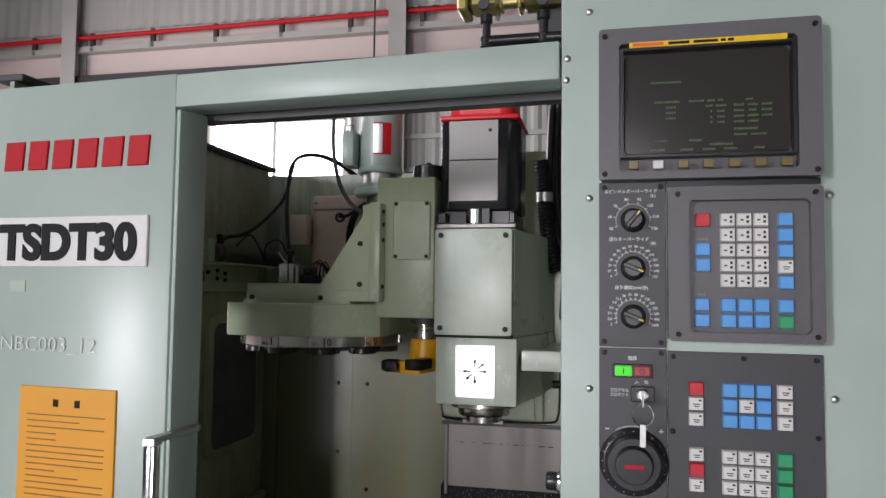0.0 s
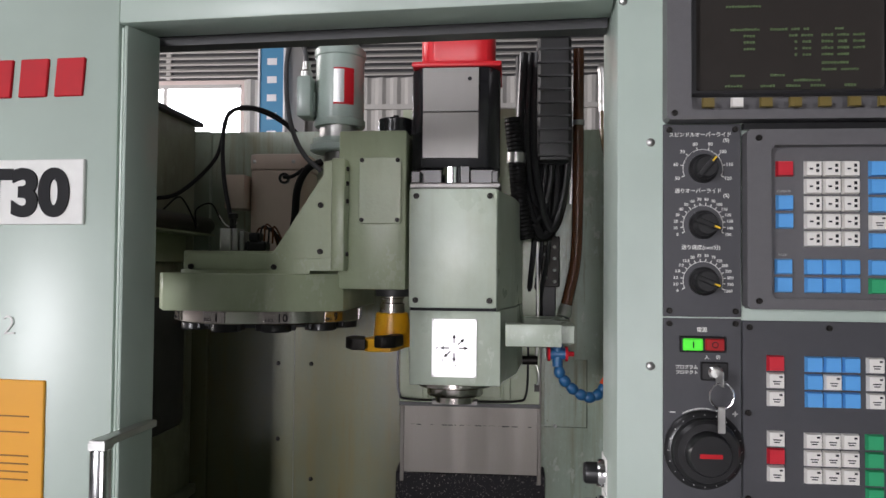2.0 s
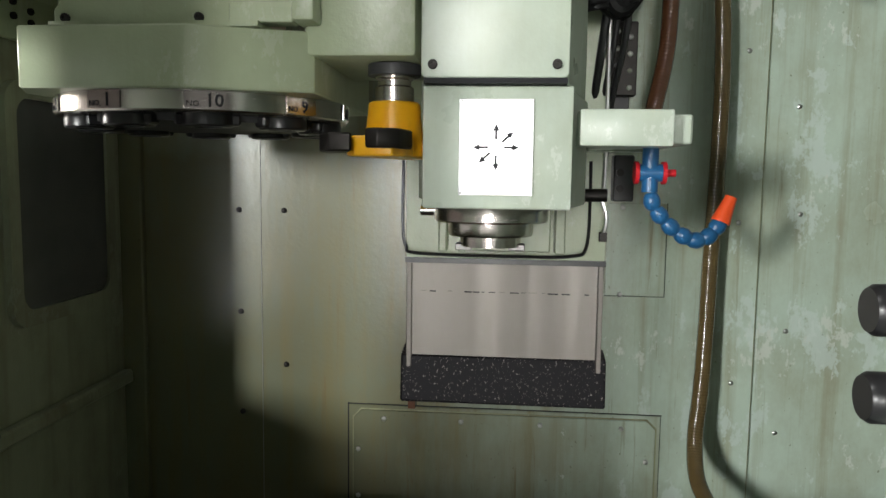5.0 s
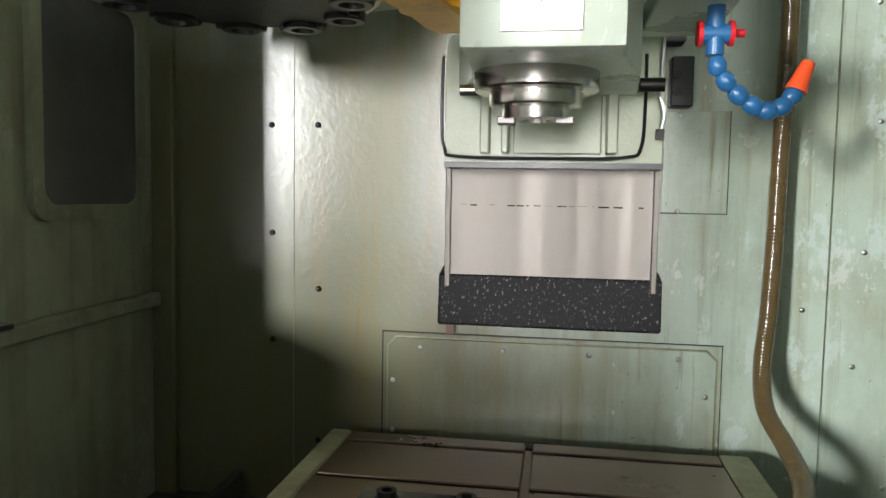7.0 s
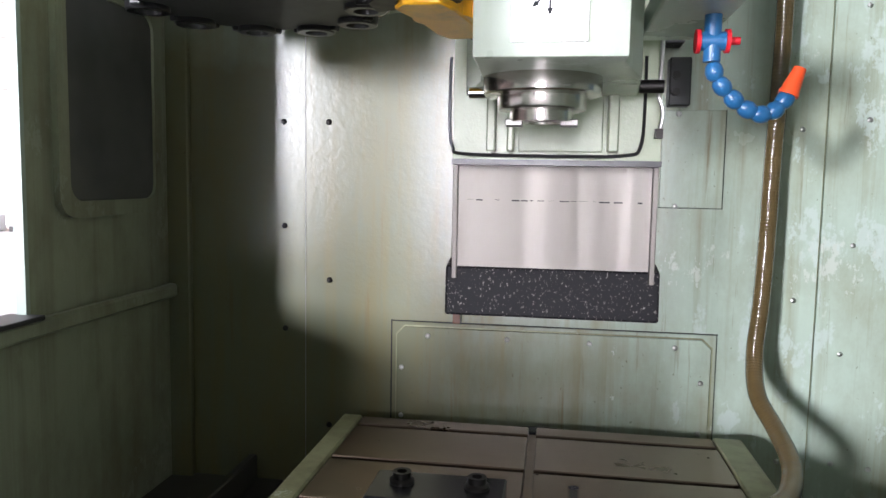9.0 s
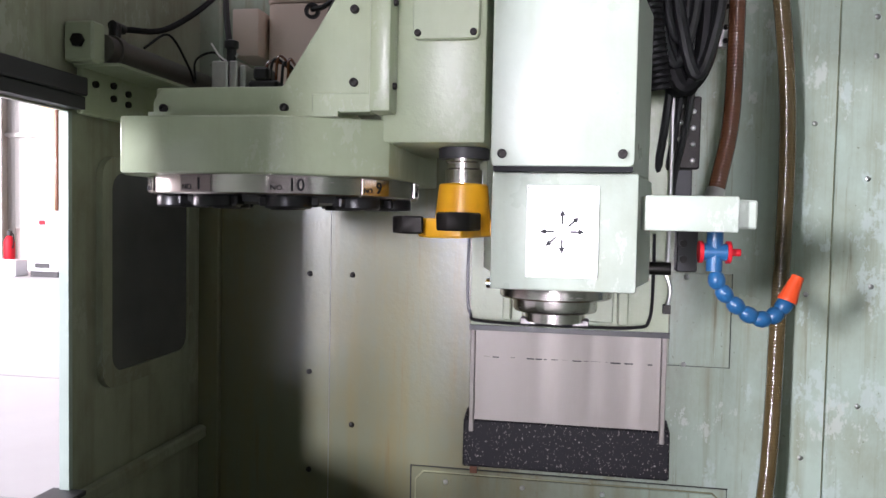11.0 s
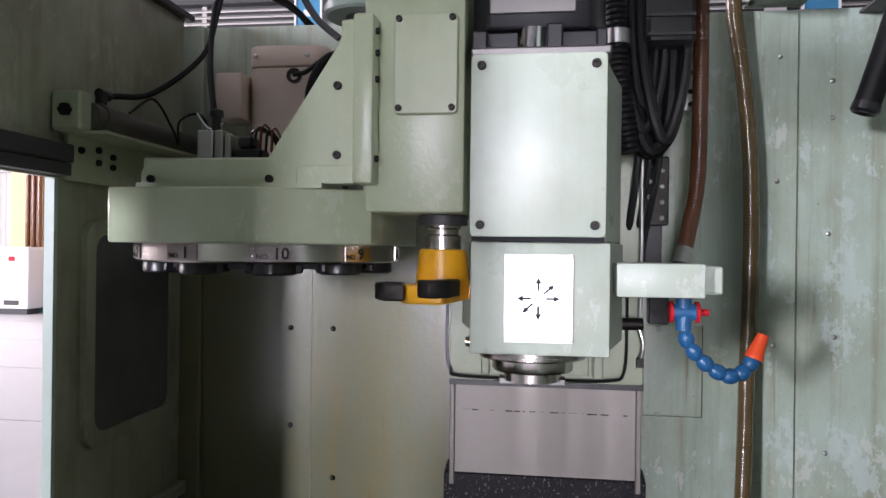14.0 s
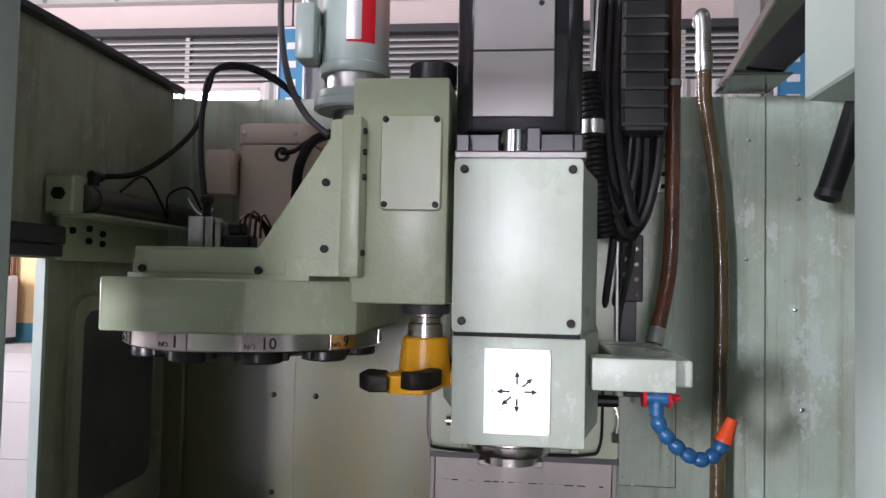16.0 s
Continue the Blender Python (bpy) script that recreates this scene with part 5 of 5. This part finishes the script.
part("valve", join(rod((0.0645, 1.75, 1.432), (0.0645, 1.75, 1.38), 0.0095, 18), rod((0.05, 1.75, 1.403), (0.079, 1.75, 1.403), 0.0105, 18)), M["blue"], nz)
part("valve_ring", rod((0.046, 1.75, 1.403), (0.0505, 1.75, 1.403), 0.0135, 18), M["redprint"], nz)
part("valve_ring", join(rod((0.078, 1.75, 1.403), (0.0825, 1.75, 1.403), 0.0135, 18), rod((0.082, 1.75, 1.403), (0.094, 1.75, 1.403), 0.0045, 10)), M["redprint"], nz)
for i in range(2, len(P0)):
    d = (Vector(P0[min(i + 1, len(P0) - 1)]) - Vector(P0[i - 1])).normalized()
    part("segment", lathe([(0.006, -0.0105), (0.009, -0.0065), (0.0104, 0.0), (0.009, 0.006), (0.006, 0.0095)], P0[i], d, 16), M["blue"], nz)
part("tip", lathe([(0.0115, 0), (0.0115, 0.004), (0.0105, 0.007), (0.007, 0.033), (0.0055, 0.033)], (0.153, 1.768, 1.345), Vector((0.36, 0.05, 0.9)).normalized(), 20), M["orange"], nz, "orange tapered tip")

# ---- hoses, drag chain and brackets beside the head ----
h1 = thing("coolant_hose", (0.09, 1.9, 1.4), "brown ribbed hose down to the coolant block", "hose")
part("hose", tube([(0.118, 1.935, 2.02), (0.118, 1.935, 1.85), (0.117, 1.93, 1.70), (0.112, 1.92, 1.58), (0.095, 1.90, 1.50), (0.085, 1.89, 1.462)], 0.0115, 14, 8, 0.0004, 0.005), M["copper"], h1)
part("lower_ferrule", lathe([(0.0135, 0), (0.0135, 0.016), (0.0125, 0.018), (0.0125, 0.024)], (0.085, 1.89, 1.462), (0.25, 0.2, 0.95), 18), M["zinc"], h1, "dull steel hose ferrule")
part("clamp_band", lathe([(0.0128, 0), (0.0128, 0.01)], (0.118, 1.935, 1.86), seg=18), M["zinc"], h1, "steel hose band")
h2 = thing("chip_wash_hose", (0.15, 1.9, 0.9), "long amber spiral hose hanging to the table", "hose")
part("hose", tube([(0.181, 2.01, 1.955), (0.182, 2.01, 1.9), (0.184, 2.01, 1.85), (0.203, 2.025, 1.752), (0.214, 2.025, 1.631), (0.217, 2.025, 1.507), (0.215, 2.025, 1.371), (0.212, 2.025, 1.275), (0.209, 2.02, 1.167), (0.203, 2.01, 1.068), (0.194, 1.995, 0.995), (0.190, 1.955, 0.945), (0.202, 1.905, 0.913), (0.204, 1.85, 0.896), (0.196, 1.805, 0.884), (0.172, 1.75, 0.877), (0.12, 1.69, 0.88), (0.03, 1.653, 0.884), (-0.068, 1.648, 0.884)], 0.0122, 14, 8, 0.0004, 0.005), M["amber"], h2)
part("elbow", tube([(0.181, 2.01, 1.93), (0.18, 2.01, 1.985), (0.179, 2.012, 1.998), (0.181, 2.025, 2.004), (0.185, 2.06, 2.005)], 0.0125, 14, 6), M["zinc"], h2, "grey metal elbow fitting")
part("ferrule", lathe([(0.0135, 0), (0.0135, 0.02), (0.0145, 0.022), (0.0145, 0.03)], (0.182, 2.01, 1.905), seg=18), M["zinc"], h2)
part("pipe_end", rod((-0.068, 1.648, 0.884), (-0.149, 1.649, 0.884), 0.0115, 16), M["bolt"], h2)
part("clip", join(lathe([(0.014, 0), (0.014, 0.012)], (-0.082, 1.648, 0.884), (1, 0, 0), 20), rod((-0.076, 1.641, 0.895), (-0.076, 1.641, 0.918), 0.006, 8)), M["chrome"], h2)

dc = thing("cable_bundle", (0.04, 1.95, 1.62), "thick black cable loop beside the spindle head", "cables")
for k, (dx, dy) in enumerate(((0, 0), (0.018, 0.012), (-0.014, 0.014), (0.006, 0.028))):
    part("cable", tube([(0.012 + dx, 1.90 + dy, 2.0), (0.014 + dx, 1.90 + dy, 1.85), (0.02 + dx, 1.90 + dy, 1.70), (0.04 + dx * 0.4, 1.90 + dy, 1.628), (0.066 - dx * 0.4, 1.905 + dy, 1.66), (0.075 - dx, 1.91 + dy, 1.78), (0.076 - dx, 1.91 + dy, 2.0)], 0.0125, 10), M["rubber"], dc)
for a, b, lo_, r in ((-0.004, 0.062, 1.655, 0.008), (0.024, 0.094, 1.64, 0.009), (0.01, 0.052, 1.69, 0.006)):
    part("cable", tube([(a + 0.006, 1.885, 2.0), (a, 1.885, 1.83), (a + 0.008, 1.885, 1.73), ((a + b) / 2, 1.892, lo_), (b - 0.008, 1.90, 1.72), (b, 1.905, 1.84), (b - 0.006, 1.905, 2.0)], r, 10), M["black"], dc)
for dx, r in ((0.0, 0.006), (0.016, 0.0045), (0.03, 0.005)):
    part("cable", tube([(0.03 + dx, 1.915, 1.65), (0.024 + dx, 1.93, 1.58), (0.018 + dx * 0.8, 1.96, 1.50), (0.022 + dx * 0.6, 1.99, 1.42), (0.02 + dx * 0.5, 2.02, 1.34)], r, 8), M["black"], dc)
part("chain", B((0.03, 0.098, 1.868, 1.955, 1.772, 2.03), bev=0.006), M["black"], dc, "black drag chain")
link = finish(B((-0.033, 0.033, -0.003, 0.003, -0.002, 0.002)), M["dark"], "link")
for k in range(9):
    piece("link", link, dc, (0.064, 1.8665, 1.786 + 0.027 * k))
part("conduit", tube([(-0.02, 1.86, 1.86), (-0.012, 1.86, 1.78), (-0.005, 1.865, 1.70), (0.01, 1.88, 1.62)], 0.016, 12, 8, 0.002, 0.008), M["rubber"], dc, "ribbed black conduit")
part("gland", lathe([(0.019, 0), (0.019, 0.02)], (-0.012, 1.86, 1.77), seg=18), M["zinc"], dc)
cl = thing("cable_clamp", (0.08, 2.0, 1.66), "grey slotted cable clamp plates", "bracket")
for x in (0.022, 0.104):
    part("plate", B((x, x + 0.02, 1.99, 1.998, 1.70, 1.90), bev=0.001), M["zinc"], cl)
    for z in (1.71, 1.73, 1.76, 1.80):
        piece("bolt", BOLT_S, cl, (x + 0.01, 1.99, z))
rs = thing("position_switch", (0.06, 2.03, 1.46), "dark bank of position switches behind the head", "switch")
part("rail", B((0.048, 0.078, 2.02, 2.0595, 1.45, 1.68), bev=0.002), M["dark"], rs)
part("block", B((0.045, 0.085, 2.0, 2.02, 1.52, 1.63), bev=0.002), M["bolt"], rs)
for z in (1.54, 1.565, 1.59, 1.615):
    piece("screw", SCREW, rs, (0.055, 2.0, z))
    piece("screw", SCREW, rs, (0.074, 2.0, z - 0.008))

# diagonal support and conduit on the right
bs = thing("cable_trough", (0.24, 2.0, 1.88), "dark green diagonal cable trough above the rear wall", "beam")
part("trough", prism([(0.212, 1.889), (0.286, 1.883), (0.37, 1.965), (0.47, 2.09), (0.36, 2.12), (0.286, 2.02)], "y", 1.95, 2.05, 0.003), M["bottle"], bs)
part("lining", prism([(0.228, 1.89), (0.286, 1.885), (0.37, 1.965), (0.465, 2.085), (0.42, 2.10), (0.30, 1.975)], "y", 1.93, 1.949, 0.004, 2), M["motor"], bs, "shiny black cable sleeve")
part("foot", B((0.21, 0.30, 1.94, 2.06, 1.8795, 1.8835), bev=0.001), M["bottle"], bs)
cd = thing("conduit", (0.36, 1.9, 1.68), "black flexible conduit from the control box", "conduit")
part("sleeve", tube([(0.45, 1.88, 2.06), (0.41, 1.925, 1.90), (0.378, 1.945, 1.77), (0.354, 1.95, 1.69)], 0.0185, 14), M["rubber"], cd)
part("end", lathe([(0.0195, 0), (0.0205, 0.012), (0.017, 0.016), (0.012, 0.012)], (0.357, 1.949, 1.70), Vector((-0.28, 0.06, -0.95)).normalized(), 16), M["black"], cd)
part("bracket", B((0.39, 0.45, 1.93, 2.066, 1.868, 1.872)), M["dark"], cd)

# ---- work table ----
tt = thing("work_table", (-0.125, 1.78, 0.715), "oily cast iron work table with slots and green ends", "table")
x0, x1, y0, y1, zt = -0.433, 0.184, 1.56, 1.998, 0.862
xa, xb, xc = x0 + 0.034, x1 - 0.045, x0 + 0.305
ys = [1.56, 1.682, 1.816, 1.952, 1.998]
for a, b in zip(ys, ys[1:]):
    for u, v in ((xa, xc - 0.006), (xc + 0.006, xb)):
        part("slot_bar", B((u, v, a + 0.005, b - 0.005, 0.83, zt), bev=0.0015), M["table"], tt)
part("slot_floor", B((xa, xb, y0, y1, 0.80, 0.848)), M["table"], tt)
part("end_rail", B((x0, xa - 0.002, y0, y1, 0.80, zt + 0.001), bev=0.003), M["oldgreen"], tt, "green painted table end")
part("end_rail", B((xb + 0.002, x1, y0, y1, 0.80, zt + 0.001), bev=0.003), M["oldgreen"], tt, "green painted table end")
part("base", B((x0 + 0.03, x1 - 0.03, y0 + 0.02, y1 - 0.02, 0.715, 0.80)), M["oldgreen"], tt)
fx = thing("clamp_block", (-0.223, 1.64, 0.863), "oily black steel clamp block with two bolts", "fixture")
part("block", B((-0.298, -0.149, 1.605, 1.68, 0.8635, 0.906), bev=0.002), M["motor"], fx)
for x in (-0.264, -0.180):
    part("stud", lathe([(0.014, 0), (0.014, 0.004), (0.0105, 0.006), (0.0105, 0.013), (0.006, 0.013), (0.006, 0.006)], (x, 1.648, 0.906), seg=16), M["bolt"], fx)
cg = thing("chip_guard", (-0.12, 2.03, 0.75), "black bent chip guard behind the table", "guard")
part("guard", prism([(-0.325, 0.72), (0.125, 0.72), (0.125, 0.822), (-0.07, 0.845), (-0.113, 0.848), (-0.16, 0.846), (-0.325, 0.828)], "y", 2.03, 2.042, 0.002), M["motor"], cg)
part("flange", prism([(-0.325, 0.824), (-0.16, 0.842), (-0.113, 0.844), (0.125, 0.818), (0.125, 0.823), (-0.113, 0.85), (-0.16, 0.848), (-0.325, 0.83)], "y", 2.008, 2.03), M["motor"], cg)
for x, z in ((-0.25, 0.825), (-0.18, 0.832), (-0.05, 0.832), (0.05, 0.82)):
    piece("screw", SCREW, cg, (x, 2.03, z))
